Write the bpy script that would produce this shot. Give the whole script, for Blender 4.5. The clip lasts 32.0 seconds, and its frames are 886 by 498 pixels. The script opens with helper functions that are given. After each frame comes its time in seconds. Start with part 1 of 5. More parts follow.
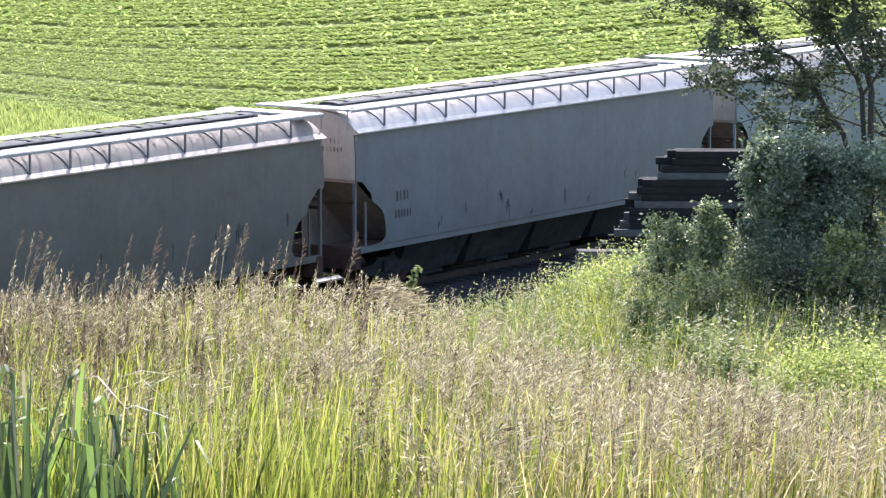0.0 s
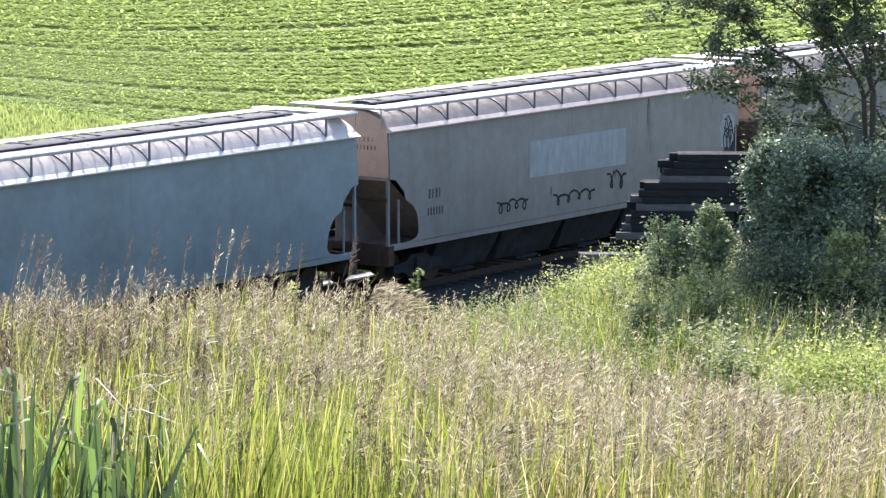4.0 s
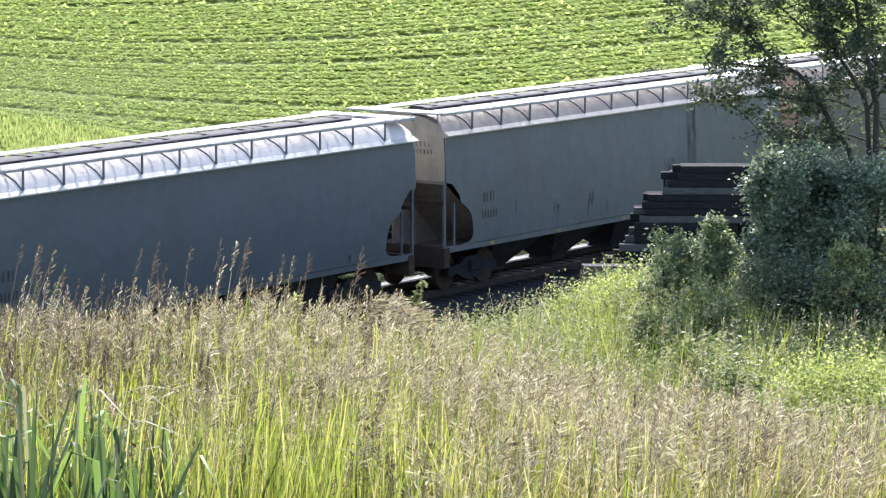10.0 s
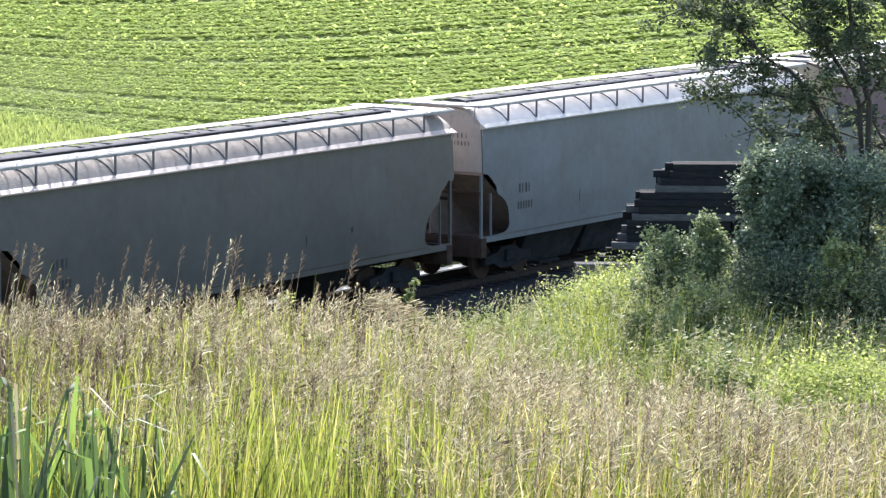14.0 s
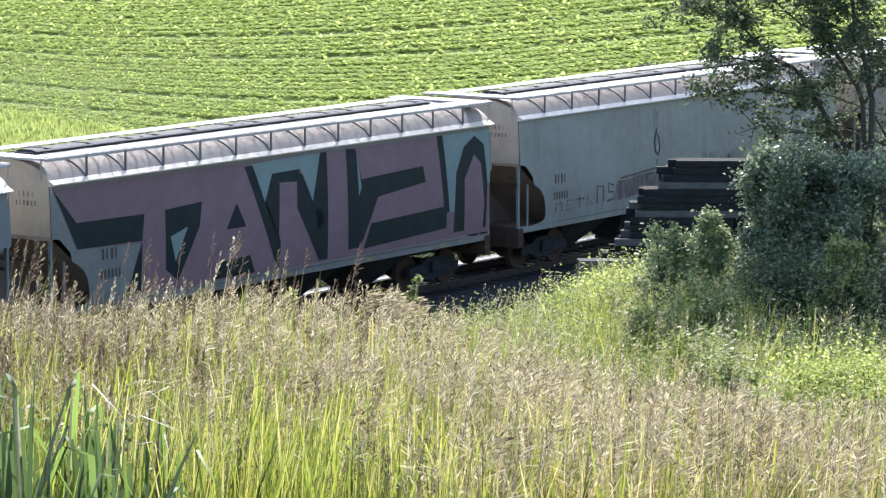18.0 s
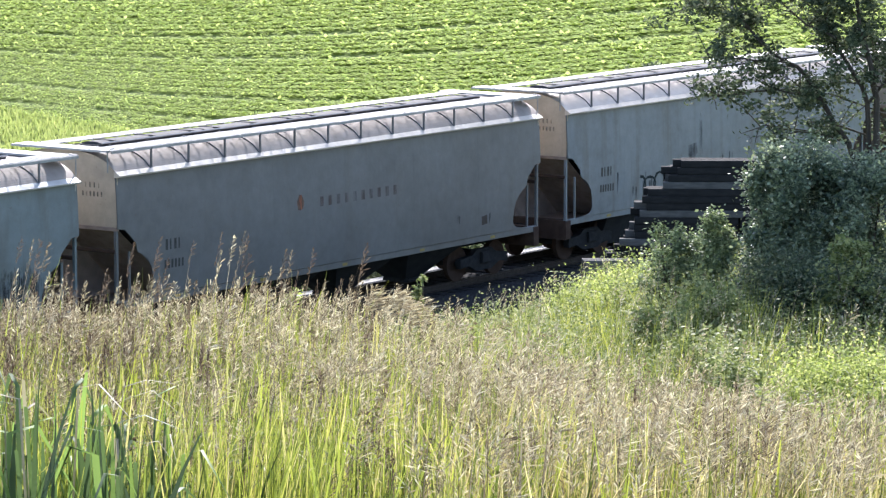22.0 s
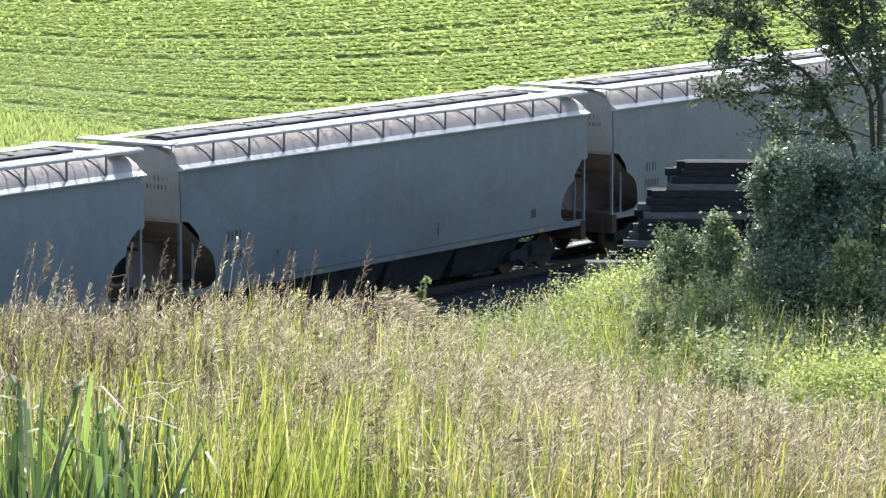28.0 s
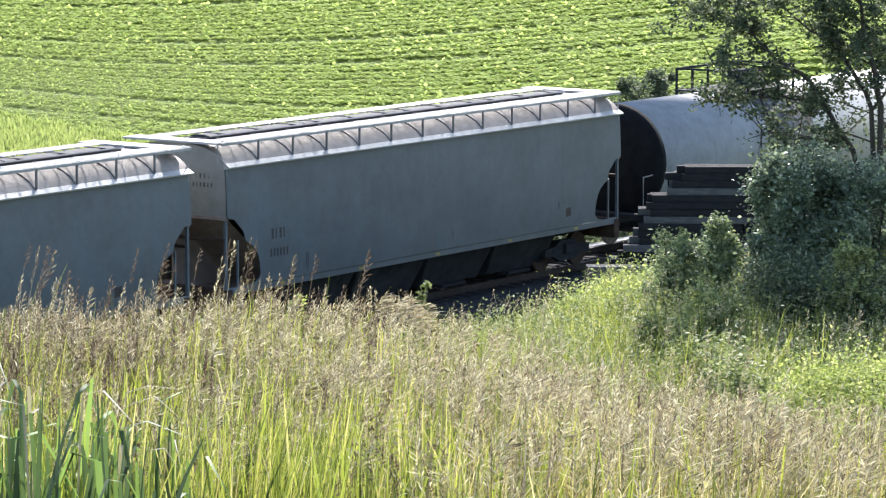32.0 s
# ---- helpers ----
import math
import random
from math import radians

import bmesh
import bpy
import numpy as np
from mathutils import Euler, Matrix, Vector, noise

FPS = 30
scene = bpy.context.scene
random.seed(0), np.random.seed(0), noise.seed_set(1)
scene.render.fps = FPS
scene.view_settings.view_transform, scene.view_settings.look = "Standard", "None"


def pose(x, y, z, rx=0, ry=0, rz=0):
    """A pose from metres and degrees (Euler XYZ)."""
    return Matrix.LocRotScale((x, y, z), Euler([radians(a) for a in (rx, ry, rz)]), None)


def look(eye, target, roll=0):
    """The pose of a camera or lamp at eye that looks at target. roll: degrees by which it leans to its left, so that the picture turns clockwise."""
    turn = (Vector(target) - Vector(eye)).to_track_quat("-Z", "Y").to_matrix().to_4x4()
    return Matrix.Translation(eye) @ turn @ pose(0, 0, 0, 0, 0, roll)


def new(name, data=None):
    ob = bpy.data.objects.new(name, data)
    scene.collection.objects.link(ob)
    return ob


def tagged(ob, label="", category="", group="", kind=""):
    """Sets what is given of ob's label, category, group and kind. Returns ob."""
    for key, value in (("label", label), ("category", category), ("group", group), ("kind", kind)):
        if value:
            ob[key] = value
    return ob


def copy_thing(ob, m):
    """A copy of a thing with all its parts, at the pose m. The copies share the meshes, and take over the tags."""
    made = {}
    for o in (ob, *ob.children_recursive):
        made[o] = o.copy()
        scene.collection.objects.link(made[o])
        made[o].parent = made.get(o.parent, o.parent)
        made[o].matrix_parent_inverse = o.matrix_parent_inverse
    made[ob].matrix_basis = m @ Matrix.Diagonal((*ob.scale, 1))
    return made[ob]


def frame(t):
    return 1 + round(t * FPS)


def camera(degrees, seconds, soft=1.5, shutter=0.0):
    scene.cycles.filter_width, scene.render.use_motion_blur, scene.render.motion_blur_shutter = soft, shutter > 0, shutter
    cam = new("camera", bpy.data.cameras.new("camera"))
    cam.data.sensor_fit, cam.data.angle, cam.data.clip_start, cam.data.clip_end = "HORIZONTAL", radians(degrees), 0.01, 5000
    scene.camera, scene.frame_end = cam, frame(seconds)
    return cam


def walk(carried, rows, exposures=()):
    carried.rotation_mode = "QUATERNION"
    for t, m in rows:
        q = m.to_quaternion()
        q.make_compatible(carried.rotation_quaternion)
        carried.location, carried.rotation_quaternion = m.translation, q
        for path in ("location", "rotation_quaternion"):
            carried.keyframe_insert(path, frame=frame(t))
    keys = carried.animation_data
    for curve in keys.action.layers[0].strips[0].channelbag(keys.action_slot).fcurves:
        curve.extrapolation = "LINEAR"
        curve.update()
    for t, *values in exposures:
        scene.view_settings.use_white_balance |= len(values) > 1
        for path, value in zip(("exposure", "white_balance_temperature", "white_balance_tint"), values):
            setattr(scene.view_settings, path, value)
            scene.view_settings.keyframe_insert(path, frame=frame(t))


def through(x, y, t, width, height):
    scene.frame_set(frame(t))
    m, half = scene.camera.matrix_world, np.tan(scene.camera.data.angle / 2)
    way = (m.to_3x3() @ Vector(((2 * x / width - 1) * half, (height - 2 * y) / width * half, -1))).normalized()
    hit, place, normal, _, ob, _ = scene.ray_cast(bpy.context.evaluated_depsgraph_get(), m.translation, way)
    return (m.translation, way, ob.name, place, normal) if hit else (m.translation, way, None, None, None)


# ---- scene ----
CAM_Z = 12.83
PITCH = 7.382

# small drift of the held camera: seconds, tilt up, turn to the left, in degrees
SWAY = [
    (0, -0.251, -0.152), (0.5, -0.265, -0.138), (1, -0.279, -0.138), (1.5, -0.279, -0.138),
    (2, -0.282, -0.138), (2.5, -0.265, -0.127), (3, -0.251, -0.124), (3.5, -0.225, -0.124),
    (5.5, -0.153, -0.110), (6, -0.121, -0.110), (6.5, -0.085, -0.124), (7, -0.068, -0.115),
    (7.5, -0.053, -0.110), (8, -0.053, -0.096), (8.5, -0.040, -0.082), (9, -0.026, -0.068),
    (9.5, -0.011, -0.068), (10, -0.011, -0.068), (10.5, -0.011, -0.082), (11, -0.011, -0.110),
    (11.5, -0.012, -0.138), (12, -0.026, -0.166), (12.5, -0.026, -0.178), (13, -0.040, -0.183),
    (13.5, -0.048, -0.194), (14, -0.042, -0.191), (14.5, -0.031, -0.194), (16.5, -0.071, -0.177),
    (17, -0.087, -0.158), (17.5, -0.096, -0.152), (18, -0.098, -0.141), (18.5, -0.085, -0.132),
    (19, -0.087, -0.124), (19.5, -0.087, -0.113), (20, -0.087, -0.101), (20.5, -0.087, -0.098),
    (21, -0.093, -0.084), (21.5, -0.093, -0.073), (22, -0.101, -0.065), (22.5, -0.116, -0.056),
    (23, -0.130, -0.042), (23.5, -0.147, -0.040), (24, -0.156, -0.037), (24.5, -0.158, -0.037),
    (25, -0.155, -0.034), (25.5, -0.150, -0.028), (27.5, -0.090, -0.019), (28, -0.074, -0.003),
    (28.5, -0.045, 0.011), (29, -0.040, 0.014), (29.5, -0.037, 0.020), (30, -0.037, 0.020),
    (30.5, -0.037, 0.014), (31, -0.029, 0.014), (31.5, -0.014, 0.006), (32, 0.000, 0.000),
]
cam = camera(14.354, 32.0, soft=1.3)
# the picture brightens and turns a touch rosier at times: seconds, stops, kelvin, tint
LIGHTING = [
    (0, 1.32, 6300, 17), (2, 1.32, 6300, 17), (4, 1.31, 6250, 17), (6, 1.31, 6200, 17), (7.5, 1.29, 6200, 16), (9, 1.27, 6250, 14),
    (10, 1.26, 6300, 13), (12, 1.24, 6350, 11.5), (14, 1.26, 6350, 12), (18, 1.29, 6300, 13), (20, 1.30, 6250, 14), (22, 1.30, 6250, 14),
    (25, 1.31, 6250, 14), (27, 1.30, 6300, 12), (29, 1.28, 6350, 11), (32, 1.26, 6400, 10.5),
]
walk(cam, [(t, pose(0, 0, CAM_Z, 90 - PITCH + up, 0, left)) for t, up, left in SWAY], LIGHTING)

# the way of the train along its track: seconds, metres
TRAVEL = [
    (0, -51.075), (1, -42.015), (2, -33.277), (3, -23.935), (3.5, -19.451), (5.5, -1.565),
    (6, 2.939), (7, 11.629), (8, 20.927), (9, 29.877), (10, 38.768), (11, 47.693),
    (12, 56.238), (13, 65.519), (14, 74.140), (14.5, 78.648), (16.5, 96.342), (17, 100.775),
    (18, 109.941), (19, 118.575), (20, 127.806), (21, 136.496), (22, 145.248), (23, 154.412),
    (24, 163.072), (25, 172.260), (25.5, 176.863), (27.5, 194.772), (28, 199.212), (29, 207.936),
    (30, 217.177), (31, 225.877), (32, 234.922),
]

# ---- world and sun ----
world = bpy.data.worlds.new("sky")
scene.world = world
world.use_nodes = True
wn = world.node_tree
sky = wn.nodes.new("ShaderNodeTexSky")
sky.sky_type = "NISHITA"
sky.sun_disc = False
SUN_ELEV, SUN_AZ = 38.0, 8.0      # azimuth from +Y towards +X, degrees
sky.sun_elevation = radians(SUN_ELEV)
sky.sun_rotation = radians(SUN_AZ)
wn.nodes["Background"].inputs["Strength"].default_value = 0.14
wn.links.new(sky.outputs[0], wn.nodes["Background"].inputs["Color"])
lamp = bpy.data.lights.new("sun", "SUN")
lamp.energy, lamp.angle, lamp.color = 4.7, radians(0.53), (1.0, 0.955, 0.915)
sun = new("sun", lamp)
sd = Vector((math.sin(radians(SUN_AZ)) * math.cos(radians(SUN_ELEV)), math.cos(radians(SUN_AZ)) * math.cos(radians(SUN_ELEV)), math.sin(radians(SUN_ELEV))))
sun.matrix_world = look(sd * 300, (0, 0, 0))

# ---- plan ----
ALPHA = radians(55.037)
DIR = Vector((math.cos(ALPHA), math.sin(ALPHA), 0))      # along the track, away to the right
NRM = Vector((-math.sin(ALPHA), math.cos(ALPHA), 0))     # across the track, away from the camera
MID = 52.72                                               # from the camera to the track's centre line
PITCH_CAR, BODY = 18.7, 17.37


def along(s, q=0.0, z=0.0):
    """A place s along the track, q to the camera's side of its centre line."""
    return DIR * s + NRM * (MID - q) + Vector((0, 0, z))


def sstep(a, b, v):
    v = np.clip((v - a) / (b - a), 0, 1)
    return v * v * (3 - 2 * v)


def ground_z(x, y):
    x, y = np.asarray(x, float), np.asarray(y, float)
    q = MID - (-math.sin(ALPHA) * x + math.cos(ALPHA) * y)
    plane = 9.675 - 0.085 * y + 1.6 * (1 - sstep(6, 14, y)) + 0.10 * np.sin(x * 0.9 + y * 0.31) + 0.07 * np.sin(x * 0.37 - y * 0.8)
    plane = plane + 0.4 * sstep(0.6, 2.6, x) * sstep(36, 46, y)
    bank = -0.6 + 0.36 * np.maximum(0, q - 9.0)
    k = 1.6
    h = np.clip(0.5 + 0.5 * (bank - plane) / k, 0, 1)
    near = bank * (1 - h) + plane * h - k * h * (1 - h)
    rise = np.maximum(0, y - 108)
    rise = 0.112 * np.where(rise < 6, rise * rise / 12, rise - 3)
    far = -0.6 + np.minimum(rise, 9 + 0.004 * rise) * sstep(5, 16, -q)
    z = np.where(q > 0, near, far)
    return z


# ---- materials ----
def mat(name, rough=0.7, metal=0.0):
    m = bpy.data.materials.new(name)
    m.use_nodes = True
    n = m.node_tree
    b = n.nodes["Principled BSDF"]
    b.inputs["Roughness"].default_value = rough
    b.inputs["Metallic"].default_value = metal
    return m, n, b


def tex(n, scale, detail=4.0, stretch=(1, 1, 1), space="Object", rough=0.55, shift=0.0):
    c = n.nodes.new("ShaderNodeTexCoord")
    mp = n.nodes.new("ShaderNodeMapping")
    mp.inputs["Scale"].default_value = stretch
    mp.inputs["Location"].default_value = (shift, shift * 0.7, shift * 1.3)
    n.links.new(c.outputs[space], mp.inputs["Vector"])
    t = n.nodes.new("ShaderNodeTexNoise")
    t.inputs["Scale"].default_value = scale
    t.inputs["Detail"].default_value = detail
    t.inputs["Roughness"].default_value = rough
    n.links.new(mp.outputs[0], t.inputs["Vector"])
    return t.outputs["Fac"]


def ramp(n, fac, stops):
    r = n.nodes.new("ShaderNodeValToRGB")
    e = r.color_ramp.elements
    while len(e) < len(stops):
        e.new(0.5)
    for k, (p, c) in zip(e, stops):
        k.position, k.color = p, (*c, 1)
    n.links.new(fac, r.inputs["Fac"])
    return r.outputs["Color"]


def blend(n, fac, a, b, how="MIX"):
    x = n.nodes.new("ShaderNodeMix")
    x.data_type, x.blend_type = "RGBA", how
    for sock, v in ((x.inputs["Factor"], fac), (x.inputs["A"], a), (x.inputs["B"], b)):
        if isinstance(v, (int, float)):
            sock.default_value = v
        elif isinstance(v, tuple):
            sock.default_value = (*v, 1)
        else:
            n.links.new(v, sock)
    return x.outputs["Result"]


def level(n, fac, lo, hi, a=0.0, b=1.0):
    x = n.nodes.new("ShaderNodeMapRange")
    x.inputs["From Min"].default_value, x.inputs["From Max"].default_value = lo, hi
    x.inputs["To Min"].default_value, x.inputs["To Max"].default_value = a, b
    n.links.new(fac, x.inputs["Value"])
    return x.outputs["Result"]


def bump(n, b, fac, strength, dist=0.02):
    x = n.nodes.new("ShaderNodeBump")
    x.inputs["Strength"].default_value, x.inputs["Distance"].default_value = strength, dist
    n.links.new(fac, x.inputs["Height"])
    n.links.new(x.outputs[0], b.inputs["Normal"])


def paint(name, base, dirt=(0.10, 0.085, 0.07), amount=0.5, rough=0.5, seed=0.0):
    """Weathered car paint: broad fading, upright streaks of dirt, fine specks of rust."""
    m, n, b = mat(name, rough)
    dark = tuple(c * 0.72 for c in base)
    pale = tuple(min(1, c * 1.12) for c in base)
    col = ramp(n, tex(n, 0.55, 5, (1, 1, 1.4), shift=seed), [(0.3, dark), (0.55, base), (0.75, pale)])
    streak = level(n, tex(n, 2.4, 6, (1, 1, 0.09), shift=seed + 3), 0.52, 0.72, 0, amount)
    col = blend(n, streak, col, dirt)
    broad = level(n, tex(n, 0.35, 3, (1, 1, 0.25), shift=seed + 7), 0.5, 0.75, 0, amount * 0.7)
    col = blend(n, broad, col, tuple(c * 0.55 for c in base))
    speck = level(n, tex(n, 16, 3, shift=seed), 0.66, 0.74, 0, 0.6)
    col = blend(n, speck, col, (0.13, 0.06, 0.035))
    n.links.new(col, b.inputs["Base Color"])
    mott = level(n, tex(n, 3.2, 7, (1, 1, 1), rough=0.7, shift=seed + 11), 0.35, 0.65, 0.0, 1.0)
    old = b.inputs["Base Color"].links[0].from_socket
    n.links.new(blend(n, 0.35, old, blend(n, mott, tuple(c * 0.7 for c in base), tuple(min(1, c * 1.25) for c in base))), b.inputs["Base Color"])
    bump(n, b, tex(n, 1.6, 5, (1, 1, 0.5)), 0.4, 0.04)
    return m


def plain(name, a, c, scale=6.0, rough=0.8, metal=0.0, bumpy=0.3, stretch=(1, 1, 1), dist=0.02):
    m, n, b = mat(name, rough, metal)
    t = tex(n, scale, 6, stretch)
    u = tex(n, scale * 0.13, 3, stretch)
    col = blend(n, level(n, u, 0.35, 0.65, 0.0, 0.6), ramp(n, t, [(0.32, a), (0.68, c)]), tuple(0.5 * (p + r) * 0.8 for p, r in zip(a, c)))
    n.links.new(col, b.inputs["Base Color"])
    if bumpy:
        bump(n, b, t, bumpy, dist)
    return m


def leafy(name, stops, through=0.45, rough=0.5, patch=0.0, gloss=0.5):
    """Leaves and blades that let light through; each island its own tone."""
    m, n, b = mat(name, rough)
    b.inputs["Specular IOR Level"].default_value = gloss
    g = n.nodes.new("ShaderNodeNewGeometry")
    col = ramp(n, g.outputs["Random Per Island"], stops)
    if patch:
        k = level(n, tex(n, patch, 3), 0.35, 0.65, 0.0, 1.0)
        col = blend(n, k, col, blend(n, 1.0, col, (1.14, 1.06, 0.85), "MULTIPLY"))
    n.links.new(col, b.inputs["Base Color"])
    t = n.nodes.new("ShaderNodeBsdfTranslucent")
    n.links.new(blend(n, 1.0, col, (1.18, 1.2, 0.98), "MULTIPLY"), t.inputs["Color"])
    x = n.nodes.new("ShaderNodeMixShader")
    x.inputs[0].default_value = through
    n.links.new(b.outputs[0], x.inputs[1])
    n.links.new(t.outputs[0], x.inputs[2])
    n.links.new(x.outputs[0], n.nodes["Material Output"].inputs["Surface"])
    return m


def smear(name, a, c, lo=0.15, hi=0.85):
    """Thin dirt that lets the paint below show through in patches."""
    m = plain(name, a, c, 3, 0.8, 0, 0.0)
    n = m.node_tree
    clear = n.nodes.new("ShaderNodeBsdfTransparent")
    x = n.nodes.new("ShaderNodeMixShader")
    n.links.new(level(n, tex(n, 5.0, 5, (1, 1, 0.3)), 0.32, 0.68, lo, hi), x.inputs[0])
    n.links.new(clear.outputs[0], x.inputs[1])
    n.links.new(n.nodes["Principled BSDF"].outputs[0], x.inputs[2])
    n.links.new(x.outputs[0], n.nodes["Material Output"].inputs["Surface"])
    return m


M_RUST = plain("rusty_brown_steel", (0.05, 0.032, 0.026), (0.09, 0.06, 0.047), 5)
M_ENDBROWN = plain("warm_brown_steel", (0.20, 0.15, 0.13), (0.32, 0.25, 0.215), 4, 0.85)
M_DARK = plain("grimy_black_steel", (0.02, 0.022, 0.025), (0.042, 0.043, 0.046), 7)
M_STEEL = plain("worn_steel", (0.16, 0.155, 0.15), (0.30, 0.29, 0.28), 4, 0.45, 0.6)
M_GALV = plain("galvanised_steel", (0.26, 0.26, 0.265), (0.40, 0.40, 0.40), 9, 0.5, 0.4, 0.15)
M_HATCH = plain("dark_hatch_cover", (0.035, 0.035, 0.04), (0.09, 0.09, 0.095), 5, 0.75)
M_RAIL = plain("rusty_rail", (0.035, 0.028, 0.025), (0.07, 0.058, 0.05), 12, 0.6, 0.0)
# The train's shade is put into this stone colour.
M_BALLAST = plain("shade_dark_crushed_stone", (0.022, 0.024, 0.028), (0.07, 0.072, 0.078), 30, 0.95, 0, 1.0, dist=0.06)
M_SUN_BALLAST = plain("sunlit_pale_gravel", (0.34, 0.33, 0.32), (0.60, 0.59, 0.57), 25, 0.95, 0, 0.8, dist=0.05)
M_TIE = plain("creosoted_wood", (0.018, 0.018, 0.019), (0.042, 0.04, 0.04), 9, 0.85, 0, 0.6, (0.25, 1, 1))
# Weathered grey, lifted to stand in for sunlit top edges in the stack.
M_TIE_GREY = plain("weathered_grey_wood", (0.07, 0.068, 0.068), (0.17, 0.162, 0.155), 9, 0.85, 0, 0.6, (0.25, 1, 1))
M_BARK = plain("dark_bark", (0.035, 0.028, 0.022), (0.10, 0.08, 0.06), 14, 0.9, 0, 0.9, (1, 1, 0.3))
M_GRASS = leafy("green_grass", [(0.0, (0.05, 0.075, 0.025)), (0.3, (0.14, 0.18, 0.045)), (0.6, (0.29, 0.345, 0.07)), (0.85, (0.38, 0.395, 0.11)), (1.0, (0.52, 0.48, 0.25))], 0.48, 0.45, patch=1.1, gloss=0.3)
M_DRYGRASS = leafy("dry_grass", [(0.0, (0.20, 0.165, 0.09)), (0.5, (0.42, 0.365, 0.20)), (1.0, (0.64, 0.57, 0.38))], 0.5, 0.5, patch=0.8, gloss=0.2)
M_STALK = leafy("brown_standing_stalks", [(0.0, (0.06, 0.05, 0.04)), (0.5, (0.16, 0.13, 0.10)), (1.0, (0.34, 0.285, 0.235))], 0.3, 0.6, gloss=0.3)
M_STRAW = leafy("dry_seed_heads", [(0.0, (0.13, 0.10, 0.075)), (0.45, (0.36, 0.30, 0.215)), (0.8, (0.52, 0.455, 0.34)), (1.0, (0.74, 0.68, 0.57))], 0.40, 0.7, gloss=0.12)
M_BROWN = leafy("brown_seed_heads", [(0.0, (0.07, 0.05, 0.038)), (0.5, (0.19, 0.145, 0.105)), (0.85, (0.32, 0.26, 0.19)), (1.0, (0.55, 0.49, 0.41))], 0.35, 0.7, gloss=0.12)
M_CATTAIL = leafy("blue_green_straps", [(0.0, (0.03, 0.046, 0.034)), (0.5, (0.06, 0.09, 0.048)), (0.75, (0.12, 0.19, 0.06)), (1.0, (0.26, 0.37, 0.10))], 0.42, 0.5, gloss=0.3)
M_DRYLEAF = leafy("bleached_dry_leaf", [(0.0, (0.20, 0.18, 0.12)), (1.0, (0.36, 0.33, 0.25))], 0.35, 0.6, gloss=0.2)
M_FORB = leafy("green_weeds", [(0.0, (0.12, 0.155, 0.06)), (0.5, (0.24, 0.28, 0.11)), (1.0, (0.42, 0.43, 0.22))], 0.33, 0.6, gloss=0.2)
M_BUSH = leafy("bush_leaves", [(0.0, (0.09, 0.12, 0.09)), (0.5, (0.18, 0.23, 0.155)), (0.85, (0.33, 0.385, 0.255)), (1.0, (0.52, 0.56, 0.42))], 0.46, 0.4, gloss=0.6)
# Bush leaves again, with a sunlit tint put into the colour.
M_BUSH_LIT = leafy("sunlit_bush_leaves", [(0.0, (0.09, 0.12, 0.07)), (0.5, (0.19, 0.24, 0.13)), (1.0, (0.40, 0.46, 0.26))], 0.5, 0.45, gloss=0.4)
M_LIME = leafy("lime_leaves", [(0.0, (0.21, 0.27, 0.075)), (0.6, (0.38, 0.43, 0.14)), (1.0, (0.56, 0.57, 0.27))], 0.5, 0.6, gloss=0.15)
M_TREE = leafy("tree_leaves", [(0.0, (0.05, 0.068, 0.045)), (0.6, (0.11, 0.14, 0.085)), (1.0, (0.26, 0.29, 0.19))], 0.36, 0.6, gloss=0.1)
M_CROP = leafy("bean_leaves", [(0.0, (0.47, 0.55, 0.20)), (0.5, (0.495, 0.575, 0.215)), (1.0, (0.525, 0.60, 0.235))], 0.55, 0.85, gloss=0.08)


M_DOCK = leafy("brown_dock_seeds", [(0.0, (0.08, 0.055, 0.045)), (0.6, (0.17, 0.12, 0.095)), (1.0, (0.30, 0.23, 0.18))], 0.25, 0.7, gloss=0.2)
M_HATCH.node_tree.nodes["Principled BSDF"].inputs["Specular IOR Level"].default_value = 0.12


def ground_material():
    m, n, b = mat("soil_and_turf", 0.95)
    b.inputs["Specular IOR Level"].default_value = 0.05
    t = tex(n, 2.2, 8)
    u = tex(n, 0.12, 4)
    col = blend(n, level(n, u, 0.3, 0.7), ramp(n, t, [(0.3, (0.03, 0.042, 0.014)), (0.7, (0.075, 0.092, 0.03))]), ramp(n, t, [(0.3, (0.04, 0.045, 0.02)), (0.7, (0.085, 0.085, 0.04))]))
    c = n.nodes.new("ShaderNodeTexCoord")
    xyz = n.nodes.new("ShaderNodeSeparateXYZ")
    n.links.new(c.outputs["Object"], xyz.inputs[0])
    soil = ramp(n, t, [(0.3, (0.10, 0.13, 0.045)), (0.7, (0.165, 0.195, 0.07))])
    col = blend(n, level(n, xyz.outputs["Y"], 100, 104), col, soil)
    n.links.new(col, b.inputs["Base Color"])
    bump(n, b, t, 0.8, 0.08)
    return m


M_GROUND = ground_material()


